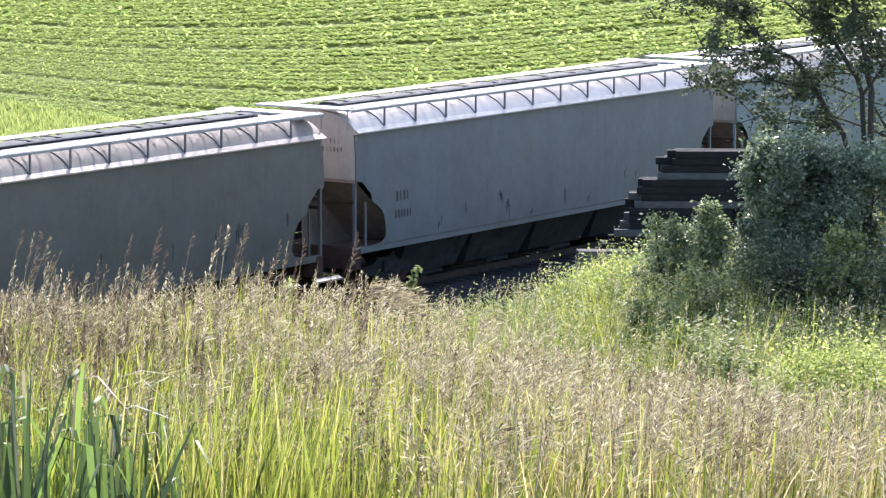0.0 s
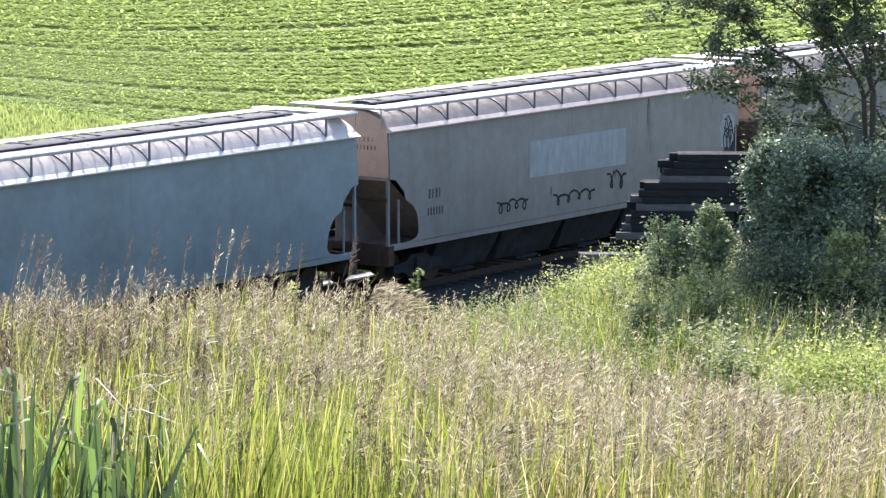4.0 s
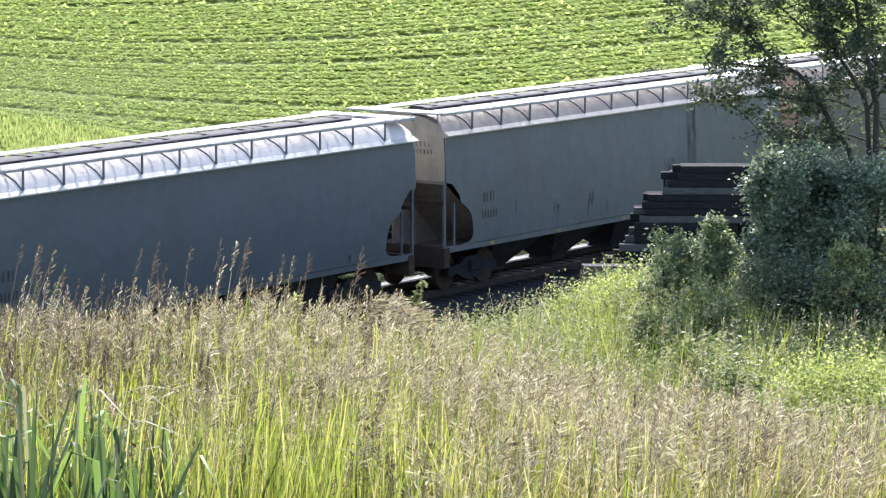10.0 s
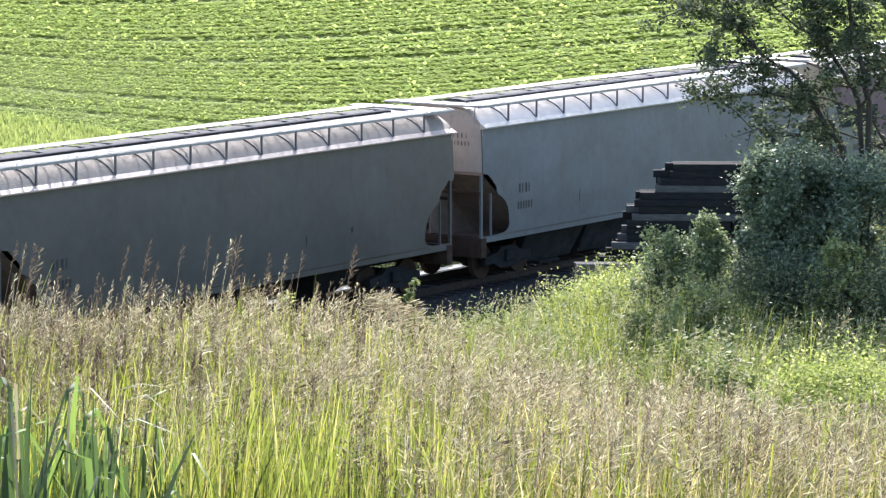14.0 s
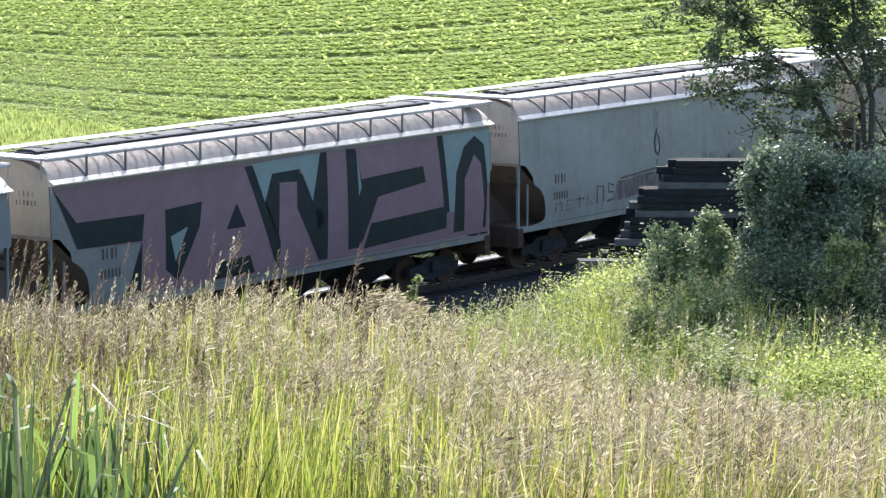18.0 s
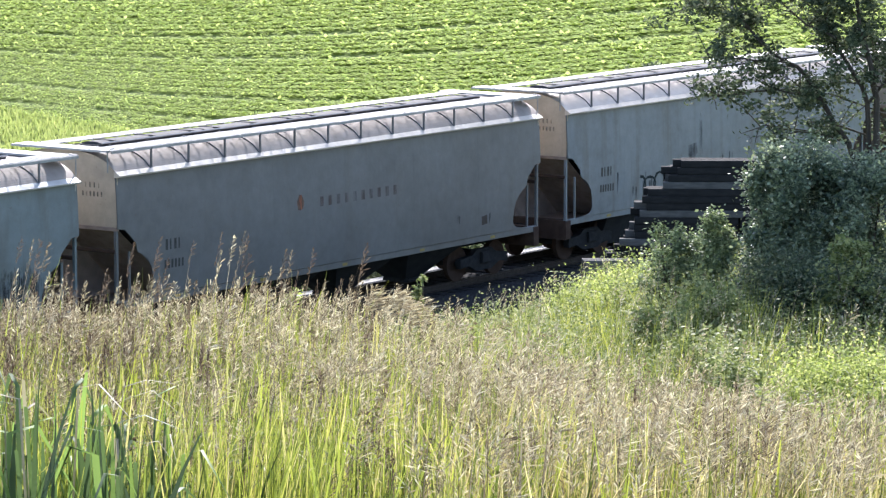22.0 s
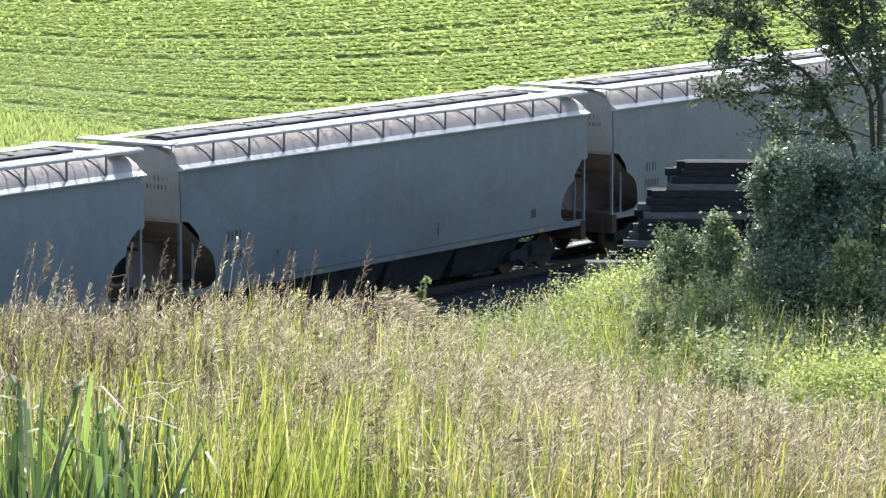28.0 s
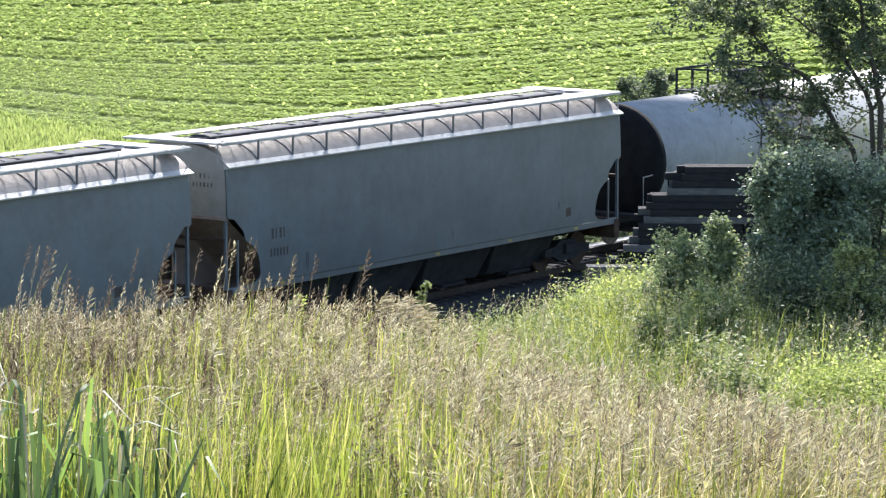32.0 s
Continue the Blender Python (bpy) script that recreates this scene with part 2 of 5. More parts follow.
# ---- mesh helpers ----
class Shape:
    """Collects faces, then becomes one mesh."""

    def __init__(self):
        self.v, self.f = [], []

    def add(self, verts, faces):
        k = len(self.v)
        self.v += [tuple(p) for p in verts]
        self.f += [tuple(i + k for i in fc) for fc in faces]
        return self

    def box(self, x0, x1, y0, y1, z0, z1, c=0.0):
        """A box; c: chamfer of its upright and long edges."""
        if c <= 0:
            v = [(x, y, z) for z in (z0, z1) for x, y in ((x0, y0), (x1, y0), (x1, y1), (x0, y1))]
            return self.add(v, [(3, 2, 1, 0), (4, 5, 6, 7), (0, 1, 5, 4), (1, 2, 6, 5), (2, 3, 7, 6), (3, 0, 4, 7)])
        ring = [(y0 + c, z0), (y1 - c, z0), (y1, z0 + c), (y1, z1 - c), (y1 - c, z1), (y0 + c, z1), (y0, z1 - c), (y0, z0 + c)]
        return self.prism(ring, x0, x1)

    def prism(self, ring, x0, x1):
        """A ring of (y, z), drawn out from x0 to x1."""
        n = len(ring)
        v = [(x0, y, z) for y, z in ring] + [(x1, y, z) for y, z in ring]
        f = [(i, (i + 1) % n, n + (i + 1) % n, n + i) for i in range(n)]
        return self.add(v, f + [tuple(range(n - 1, -1, -1)), tuple(range(n, 2 * n))])

    def tube(self, pts, r, sides=6, r2=None):
        pts = [Vector(p) for p in pts]
        n = len(pts)
        r2 = r if r2 is None else r2
        v, f = [], []
        for i, p in enumerate(pts):
            d = (pts[min(i + 1, n - 1)] - pts[max(i - 1, 0)]).normalized()
            a = d.orthogonal().normalized() if abs(d.z) > 0.9 else d.cross(Vector((0, 0, 1))).normalized()
            b = d.cross(a)
            rr = r + (r2 - r) * i / max(1, n - 1)
            for k in range(sides):
                w = 2 * math.pi * k / sides
                v.append(p + a * (rr * math.cos(w)) + b * (rr * math.sin(w)))
        for i in range(n - 1):
            for k in range(sides):
                f.append((i * sides + k, i * sides + (k + 1) % sides, (i + 1) * sides + (k + 1) % sides, (i + 1) * sides + k))
        f += [tuple(range(sides - 1, -1, -1)), tuple(range((n - 1) * sides, n * sides))]
        return self.add(v, f)

    def lathe(self, prof, axis="y", sides=20):
        """A profile of (along, radius) turned about an axis through the origin."""
        v, f = [], []
        for a, r in prof:
            for k in range(sides):
                w = 2 * math.pi * k / sides
                c, s = r * math.cos(w), r * math.sin(w)
                v.append((a, c, s) if axis == "x" else (c, a, s) if axis == "y" else (c, s, a))
        for i in range(len(prof) - 1):
            for k in range(sides):
                f.append((i * sides + k, i * sides + (k + 1) % sides, (i + 1) * sides + (k + 1) % sides, (i + 1) * sides + k))
        f += [tuple(range(sides - 1, -1, -1)), tuple(range((len(prof) - 1) * sides, len(prof) * sides))]
        return self.add(v, f)

    def moved(self, m):
        self.v = [tuple(m @ Vector(p)) for p in self.v]
        return self

    def mesh(self, name, material, smooth=False):
        me = bpy.data.meshes.new(name)
        me.from_pydata(self.v, [], self.f)
        me.materials.append(material)
        if smooth:
            me.polygons.foreach_set("use_smooth", [True] * len(me.polygons))
        me.update()
        return me


def part(name, shape, material, parent, label="", smooth=False, at=None):
    """Links a shape (or a mesh) as one mesh object under a thing or a part."""
    data = shape.mesh(name, material, smooth) if isinstance(shape, Shape) else shape
    ob = new(name, data)
    ob.parent = parent
    if at is not None:
        ob.matrix_basis = at
    if label:
        tagged(ob, label)
    return ob


def arrays(name, verts, faces, material):
    """One mesh out of numpy arrays of points and of faces of one size."""
    me = bpy.data.meshes.new(name)
    verts, faces = np.asarray(verts, np.float32), np.asarray(faces, np.int32)
    n = faces.shape[1]
    me.vertices.add(len(verts))
    me.vertices.foreach_set("co", verts.ravel())
    me.loops.add(faces.size)
    me.loops.foreach_set("vertex_index", faces.ravel())
    me.polygons.add(len(faces))
    me.polygons.foreach_set("loop_start", np.arange(0, faces.size, n, dtype=np.int32))
    me.polygons.foreach_set("loop_total", np.full(len(faces), n, np.int32))
    me.materials.append(material)
    me.update(calc_edges=True)
    me.validate()
    return me


# ---- ground ----
def build_ground():
    xs = np.concatenate([-np.geomspace(3000, 45, 22), np.linspace(-42, 70, 113), np.geomspace(73, 3000, 22)])
    ys = np.concatenate([-np.geomspace(1500, 5, 14), np.linspace(0, 170, 171), np.geomspace(173, 4500, 26)])
    gx, gy = np.meshgrid(xs, ys)
    v = np.stack([gx.ravel(), gy.ravel(), ground_z(gx, gy).ravel()], 1)
    nx, ny = len(xs), len(ys)
    i = (np.arange(ny - 1)[:, None] * nx + np.arange(nx - 1)[None, :]).ravel()
    ob = new("ground", arrays("ground", v, np.stack([i, i + 1, i + nx + 1, i + nx], 1), M_GROUND))
    tagged(ob, "grassy hillside falling to a railway, with a field rising beyond", "ground", kind="structure")
    ob.data.polygons.foreach_set("use_smooth", [True] * len(ob.data.polygons))


build_ground()
TRACK = Matrix.Translation(NRM * MID) @ Matrix.Rotation(ALPHA, 4, "Z")


def build_track():
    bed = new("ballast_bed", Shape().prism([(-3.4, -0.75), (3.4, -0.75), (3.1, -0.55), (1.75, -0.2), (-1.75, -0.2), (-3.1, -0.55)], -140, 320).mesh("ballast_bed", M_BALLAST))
    bed.matrix_basis = TRACK
    tagged(bed, "long bed of crushed stone under the track, coloured dark for the shade of the train", "ballast", kind="structure")
    for y in (-0.7525, 0.7525):
        ring = [(y - 0.07, -0.175), (y + 0.07, -0.175), (y + 0.07, -0.16), (y + 0.01, -0.14), (y + 0.01, -0.045), (y + 0.036, -0.035), (y + 0.036, -0.006), (y + 0.028, 0), (y - 0.028, 0), (y - 0.036, -0.006), (y - 0.036, -0.035), (y - 0.01, -0.045), (y - 0.01, -0.14), (y - 0.07, -0.16)]
        r = new("rail", Shape().prism(ring, -140, 320).mesh("rail", M_RAIL))
        r.matrix_basis = TRACK
        tagged(r, "worn steel rail on wooden sleepers", "rail", "rails of the track", "structure")
    # Added strip, coloured pale to stand in for sunlit ballast beyond the rails.
    strip = new("gravel_strip", Shape().prism([(2.05, -0.335), (3.05, -0.55), (3.75, -0.62), (3.75, -0.585), (3.05, -0.515), (2.05, -0.295)], -140, 320).mesh("gravel_strip", M_SUN_BALLAST))
    strip.matrix_basis = TRACK
    tagged(strip, "narrow added strip along the far side of the track, coloured pale as sunlit ballast", "gravel", kind="structure")
    sl = Shape().box(-0.115, 0.115, -1.3, 1.3, -0.36, -0.178, 0.012).mesh("sleeper", M_TIE)
    for k in range(120):
        o = new("sleeper", sl)
        o.parent = bed
        o.matrix_basis = pose(50 + k * 0.52, 0, 0, 0, 0, random.uniform(-1, 1))


build_track()


# ---- the train ----
HALF = BODY / 2
EAVE = 4.17


def side_out(z):
    """How far the side sheet stands out at a height."""
    w = (z - 1.15) / (4.1 - 1.15)
    return 1.53 + 0.07 * math.sin(math.pi * min(1, max(0, w * 0.85 + 0.12))) ** 0.8


# outline of the opening at the car's ends: a sloped shoulder, then a rounded bulge
CUT_E = (0.0, 0.26, 0.62, 0.68, 0.84, 1.04, 1.18, 1.25, 1.28, 1.29)
CUT_Z = (2.92, 2.88, 2.56, 2.34, 2.27, 2.14, 1.96, 1.74, 1.50, 1.25)


def cut_z(e):
    """Lower edge of the side sheet, e metres from the car's end."""
    return float(np.interp(e, CUT_E, CUT_Z))


def roof_arc(k):
    """Roof section from one eave (k = 0) to the other (k = 1): y, z."""
    y = -1.56 + 3.12 * k
    return y, EAVE + 0.02 + 0.45 * (1 - min(1, abs(y / 1.56)) ** 3.0) ** 0.8


def bay_shape(k, c=(1.3, 0.80)):
    """One funnel below the body; c: half its length and half its width at the outlet."""
    x, a = (-1.5 + k) * 3.05, (1.50, 1.30)
    four = ((-1, -1), (1, -1), (1, 1), (-1, 1))
    v = [(x + i * a[0], j * a[1], 1.24) for i, j in four] + [(x + i * c[0], j * c[1], 0.20) for i, j in four]
    return Shape().add(v, [(0, 1, 5, 4), (1, 2, 6, 5), (2, 3, 7, 6), (3, 0, 4, 7), (4, 5, 6, 7), (3, 2, 1, 0)])


def gate_shape(k, w=0.5, d=1.0):
    x = (-1.5 + k) * 3.05
    return Shape().box(x - w, x + w, -d, d, 0.11, 0.198, 0.02)


def hopper_base(m_paint, m_trim, m_eave):
    """A covered hopper wagon with all its parts; painted parts take their paint by object."""
    car = new("hopper_wagon")
    painted, trimmed, eaves = [], [], []

    def put(name, shape, material, parent=car, label="", smooth=False, at=None):
        o = part(name, shape, material, parent, label, smooth, at)
        if material is m_paint:
            painted.append(o)
        if material is m_trim:
            trimmed.append(o)
        if material is m_eave:
            eaves.append(o)
        return o

    es = list(CUT_E)
    xs = [-HALF + e for e in es] + list(np.linspace(-HALF + 1.8, HALF - 1.8, 24)) + [HALF - e for e in reversed(es)]
    for sgn in (-1, 1):
        s = Shape()
        rows = 9
        v = []
        for x in xs:
            zb = cut_z(HALF - abs(x))
            for j in range(rows):
                z = zb + (4.08 - zb) * j / (rows - 1)
                v.append((x, sgn * side_out(z), z))
        f = [(i * rows + j, (i + 1) * rows + j, (i + 1) * rows + j + 1, i * rows + j + 1) for i in range(len(xs) - 1) for j in range(rows - 1)]
        k = len(v)
        v += [(x, y - sgn * 0.02, z) for x, y, z in v]
        f += [tuple(k + i for i in reversed(q)) for q in f[:]]
        r = len(v)
        v += [v[i * rows] for i in range(len(xs))] + [v[k + i * rows] for i in range(len(xs))]
        f += [(r + i, r + len(xs) + i, r + len(xs) + i + 1, r + i + 1) for i in range(len(xs) - 1)]
        s.add(v, f)
        sheet = put("side_sheet", s, m_paint, smooth=True)
        for end in (-1, 1):
            ring = [(1.285, 1.50), (1.25, 1.40), (1.14, 1.32), (0.95, 1.28), (0.6, 1.245), (1.285, 1.245)]
            g = [(end * (HALF - u), sgn * (side_out(z) - d), z) for d in (0.0, 0.02) for u, z in ring]
            put("corner_gusset", Shape().add(g, [(0, 1, 2, 3, 4, 5), (11, 10, 9, 8, 7, 6)] + [(k, (k + 1) % 6, 6 + (k + 1) % 6, 6 + k) for k in range(6)]), m_paint, sheet)
        for x in np.linspace(-HALF + 2.9, HALF - 2.9, 5):
            seam = Shape()
            for j in range(8):
                z0, z1 = 1.3 + j * 0.345, 1.3 + (j + 1) * 0.345
                a, c = side_out(z0), side_out(z1)
                seam.add([(x - 0.02, sgn * a, z0), (x + 0.02, sgn * a, z0), (x + 0.02, sgn * c, z1), (x - 0.02, sgn * c, z1), (x - 0.02, sgn * (a + 0.0012), z0), (x + 0.02, sgn * (a + 0.0012), z0), (x + 0.02, sgn * (c + 0.0012), z1), (x - 0.02, sgn * (c + 0.0012), z1)], [(4, 5, 6, 7), (0, 1, 5, 4), (2, 3, 7, 6), (0, 4, 7, 3), (1, 2, 6, 5)])
            put("welded_seam", seam, m_paint, sheet)
        y0, y1 = (1.43, 1.532) if sgn > 0 else (-1.532, -1.43)
        put("side_sill", Shape().box(-HALF + 0.02, HALF - 0.02, y0, y1, 1.08, 1.243, 0.012), m_paint)
        lip = [(1.50, 4.085), (1.60, 4.085), (1.675, 4.10), (1.685, 4.13), (1.535, 4.218), (1.50, 4.22)]
        put("eave_rail", Shape().prism([(sgn * y, z) for y, z in lip], -HALF, HALF), m_eave)
    # roof
    n = 18
    v = [(x, *roof_arc(k / n)) for x in np.linspace(-HALF, HALF, 13) for k in range(n + 1)]
    f = [(i * (n + 1) + k, (i + 1) * (n + 1) + k, (i + 1) * (n + 1) + k + 1, i * (n + 1) + k + 1) for i in range(12) for k in range(n)]
    roof = put("roof", Shape().add(v, f), M_ROOF, smooth=True)
    for k in range(12):
        x = -HALF + 1.24 + k * 1.35
        put("roof_rib", Shape().tube([(x, roof_arc(j / 14)[0], roof_arc(j / 14)[1] + 0.015) for j in range(15)], 0.018, 5), M_RIB, roof)
    # ends
    for sgn in (-1, 1):
        ring = [(-1.53, 2.93), (1.53, 2.93)] + [roof_arc(1 - k / 12) for k in range(13)]
        e = put("end_sheet", Shape().prism(ring, sgn * (HALF - 0.05) - 0.015, sgn * (HALF - 0.05) + 0.015), m_trim)
        put("end_beam", Shape().box(sgn * (HALF - 0.04) - 0.05, sgn * (HALF - 0.04) + 0.05, -1.55, 1.55, 2.87, 2.95), M_ENDBROWN, e)
        xe, xi = sgn * (HALF - 0.08), sgn * (HALF - 2.35)
        put("slope_sheet", Shape().add([(xe, -1.48, 2.93), (xe, 1.48, 2.93), (xi, 1.48, 1.15), (xi, -1.48, 1.15), (xe - sgn * 0.03, -1.48, 2.91), (xe - sgn * 0.03, 1.48, 2.91), (xi - sgn * 0.03, 1.48, 1.13), (xi - sgn * 0.03, -1.48, 1.13)], [(0, 1, 2, 3), (7, 6, 5, 4), (0, 3, 7, 4), (1, 5, 6, 2), (3, 2, 6, 7), (0, 4, 5, 1)]), M_ENDBROWN)
        xo, xm = sgn * (HALF - 0.16), sgn * (HALF - 2.25)
        put("centre_web", Shape().add([(xo, 0.19, 1.05), (xo, 0.19, 2.86), (xm, 0.19, 1.10), (xo, 0.23, 1.05), (xo, 0.23, 2.86), (xm, 0.23, 1.10)], [(0, 1, 2), (5, 4, 3), (0, 2, 5, 3), (2, 1, 4, 5), (1, 0, 3, 4)]), M_ENDBROWN)
        x0, x1 = sorted((sgn * (HALF - 0.2), sgn * (HALF - 2.6)))
        put("shear_plate", Shape().box(x0, x1, -1.44, 1.44, 1.085, 1.105), M_ENDBROWN)
        put("end_sill", Shape().box(sgn * (HALF - 0.12) - 0.12, sgn * (HALF - 0.12) + 0.12, -1.55, 1.55, 0.70, 1.22, 0.02), M_RUST)
        put("centre_sill", Shape().box(min(sgn * HALF, sgn * (HALF - 3.2)), max(sgn * HALF, sgn * (HALF - 3.2)), -0.18, 0.18, 0.72, 1.06, 0.02), M_DARK)
        put("coupler", Shape().box(min(sgn * HALF, sgn * (HALF + 0.67)), max(sgn * HALF, sgn * (HALF + 0.67)), -0.11, 0.11, 0.78, 0.97, 0.03).box(sgn * (HALF + 0.5) - 0.13, sgn * (HALF + 0.5) + 0.13, -0.19, 0.16, 0.74, 1.0, 0.04), M_DARK)
        put("brake_hose", Shape().tube([(sgn * HALF, 0.5, 0.9), (sgn * (HALF + 0.25), 0.5, 0.6), (sgn * (HALF + 0.5), 0.4, 0.45), (sgn * (HALF + 0.66), 0.3, 0.5)], 0.025, 6), M_DARK)
        for y in (-1.5, 1.5):
            x = sgn * (HALF - 0.05)
            put("corner_post", Shape().box(x - 0.035, x + 0.035, y - 0.035, y + 0.035, 1.0, 2.95), m_paint)
            x = sgn * (HALF - 0.5)
            put("brace_post", Shape().box(x - 0.022, x + 0.022, y - 0.022, y + 0.022, 1.1, 2.36), m_paint)
            if y < 0:
                continue
            lad = put("ladder", Shape().box(sgn * (HALF + 0.06) - 0.02, sgn * (HALF + 0.06) + 0.02, y * 0.985 - 0.02, y * 0.985 + 0.02, 1.0, 4.2).box(sgn * (HALF + 0.06) - 0.02, sgn * (HALF + 0.06) + 0.02, y * 0.70 - 0.02, y * 0.70 + 0.02, 1.0, 4.2), M_LADDER)
            for j in range(8):
                put("rung", Shape().tube([(sgn * (HALF + 0.06), y * 0.985, 1.15 + j * 0.4), (sgn * (HALF + 0.06), y * 0.70, 1.15 + j * 0.4)], 0.014, 5), M_LADDER, lad)
        x0, x1 = sorted((sgn * (HALF - 0.42), sgn * (HALF + 0.16)))
        put("end_walkway", Shape().box(x0, x1, -1.45, 1.45, 4.66, 4.71), M_BOARD)
        put("grab_iron", Shape().tube([(sgn * (HALF + 0.12), -1.42, 4.2), (sgn * (HALF + 0.12), -1.42, 4.72), (sgn * (HALF - 0.1), -1.42, 4.74)], 0.018, 5), M_GALV)
        put("end_rung", Shape().tube([(sgn * (HALF - 0.03 + 0.02), -1.5, 2.40), (sgn * (HALF - 0.01), 1.5, 2.40)], 0.05, 5), M_RUST)
    # walkways on posts over the eaves
    for sgn in (-1, 1):
        ye, foot = (-1.52, 4.18) if sgn < 0 else (1.20, 4.40)
        y0, y1 = (-1.50, -0.80) if sgn < 0 else (0.62, 1.18)
        grate = Shape()
        for k in range(34):
            yk = y0 + 0.008 + (y1 - y0 - 0.016) * k / 33
            grate.box(-HALF - 0.12, HALF + 0.12, yk - 0.004, yk + 0.004, 4.70, 4.712)
        for k in range(40):
            xk = -HALF + BODY * k / 39
            grate.box(xk - 0.014, xk + 0.014, y0, y1, 4.668, 4.688)
        b = put("running_board", grate, M_BOARD)
        put("board_edge", Shape().box(-HALF - 0.1, HALF + 0.1, ye - 0.009, ye + 0.019, 4.635, 4.70), M_BOARD, b)
        for k in range(12):
            x = -HALF + 1.30 + k * 1.35
            put("board_post", Shape().box(x - 0.02, x + 0.02, ye - 0.02, ye + 0.02, foot, 4.665), M_RIB, b)
    # loading trough down the middle
    put("trough", Shape().box(-HALF + 0.9, HALF - 0.9, -0.27, 0.27, 4.58, 4.68), M_HATCH)
    for k in range(4):
        x = -HALF + 1.0 + k * (BODY - 2.0) / 4
        w = (BODY - 2.0) / 4 - 0.06
        h = put("hatch_cover", Shape().prism([(-0.3, 4.682), (0.3, 4.682), (0.3, 4.71), (0.15, 4.742), (-0.15, 4.742), (-0.3, 4.71)], x, x + w), M_HATCH)
        for j in (0.12, 0.5, 0.88):
            put("hatch_clamp", Shape().box(x + w * j - 0.04, x + w * j + 0.04, -0.31, 0.31, 4.738, 4.758, 0.008), M_HATCH, h)
    put("hinge_bar", Shape().tube([(-HALF + 0.95, -0.36, 4.72), (HALF - 0.95, -0.36, 4.72)], 0.02, 5), M_GALV)
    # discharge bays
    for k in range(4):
        bay = put("discharge_bay", bay_shape(k), M_UNDERSHADE)
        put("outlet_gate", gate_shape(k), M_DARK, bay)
    # trucks
    for xt in (-6.75, 6.75):
        t = put("truck", Shape().box(xt - 0.2, xt + 0.2, -1.2, 1.2, 0.42, 0.72, 0.03), M_DARK)
        for y in (-1.03, 1.03):
            ring = [(-1.1, 0.36), (-1.1, 0.60), (-0.55, 0.66), (-0.35, 0.80), (0.35, 0.80), (0.55, 0.66), (1.1, 0.60), (1.1, 0.36), (0.7, 0.40), (0.35, 0.24), (-0.35, 0.24), (-0.7, 0.40)]
            sh = Shape().prism(ring, -0.08, 0.08)
            sh.v = [(xt + p[1], y + p[0], p[2]) for p in sh.v]
            put("side_frame", sh, M_DARK, t)
        for xa in (xt - 0.89, xt + 0.89):
            ws = put("wheelset", Shape().lathe([(-1.1, 0.07), (1.1, 0.07)], "y", 8), M_DARK, t, at=pose(xa, 0, 0.457))
            for y in (-0.78, 0.78):
                o = 1 if y > 0 else -1
                put("wheel", Shape().lathe([(y - 0.02 * o - 0.05, 0.12), (y - 0.065, 0.40), (y - 0.065, 0.457 if o > 0 else 0.457), (y + 0.065, 0.457), (y + 0.065, 0.40), (y + 0.05, 0.12)], "y", 22), M_RUST, ws)
    tagged(car, "covered grain hopper wagon", "train wagon", "wagons of the train")
    return car, painted, trimmed, [roof], eaves


# Funnels coloured near-black to stand in for the shade under the bodies.
M_UNDERSHADE = plain("shade_dark_underside_paint", (0.022, 0.025, 0.03), (0.05, 0.053, 0.058), 3, 0.8)
# Roof sheets set pale and warm, with sunlight put into their tones.
M_ROOF = plain("sun_pale_roof_sheet", (0.52, 0.455, 0.415), (0.66, 0.59, 0.545), 3, 0.6, 0.0, 0.1)
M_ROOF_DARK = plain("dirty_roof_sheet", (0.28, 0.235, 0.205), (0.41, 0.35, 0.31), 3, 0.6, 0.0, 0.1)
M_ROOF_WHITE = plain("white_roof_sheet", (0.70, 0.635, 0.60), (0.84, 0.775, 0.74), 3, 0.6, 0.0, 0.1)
M_RIB = plain("grey_brackets", (0.13, 0.125, 0.125), (0.22, 0.21, 0.21), 6, 0.6)
M_BOARD = plain("bright_grating", (0.34, 0.34, 0.345), (0.46, 0.46, 0.46), 14, 0.5, 0.2, 0.2)
M_LADDER = plain("pale_ladder_paint", (0.26, 0.25, 0.24), (0.40, 0.385, 0.37), 7, 0.6)
for m in (M_TIE, M_TIE_GREY, M_RAIL, M_BALLAST, M_DARK, M_RUST, M_UNDERSHADE):
    m.node_tree.nodes["Principled BSDF"].inputs["Specular IOR Level"].default_value = 0.08
for m in (M_ROOF, M_ROOF_DARK, M_ROOF_WHITE, M_BOARD):
    m.node_tree.nodes["Principled BSDF"].inputs["Specular IOR Level"].default_value = 0.25
M_INK = plain("black_stencil_paint", (0.02, 0.021, 0.024), (0.05, 0.052, 0.056), 8, 0.6, 0, 0.0)

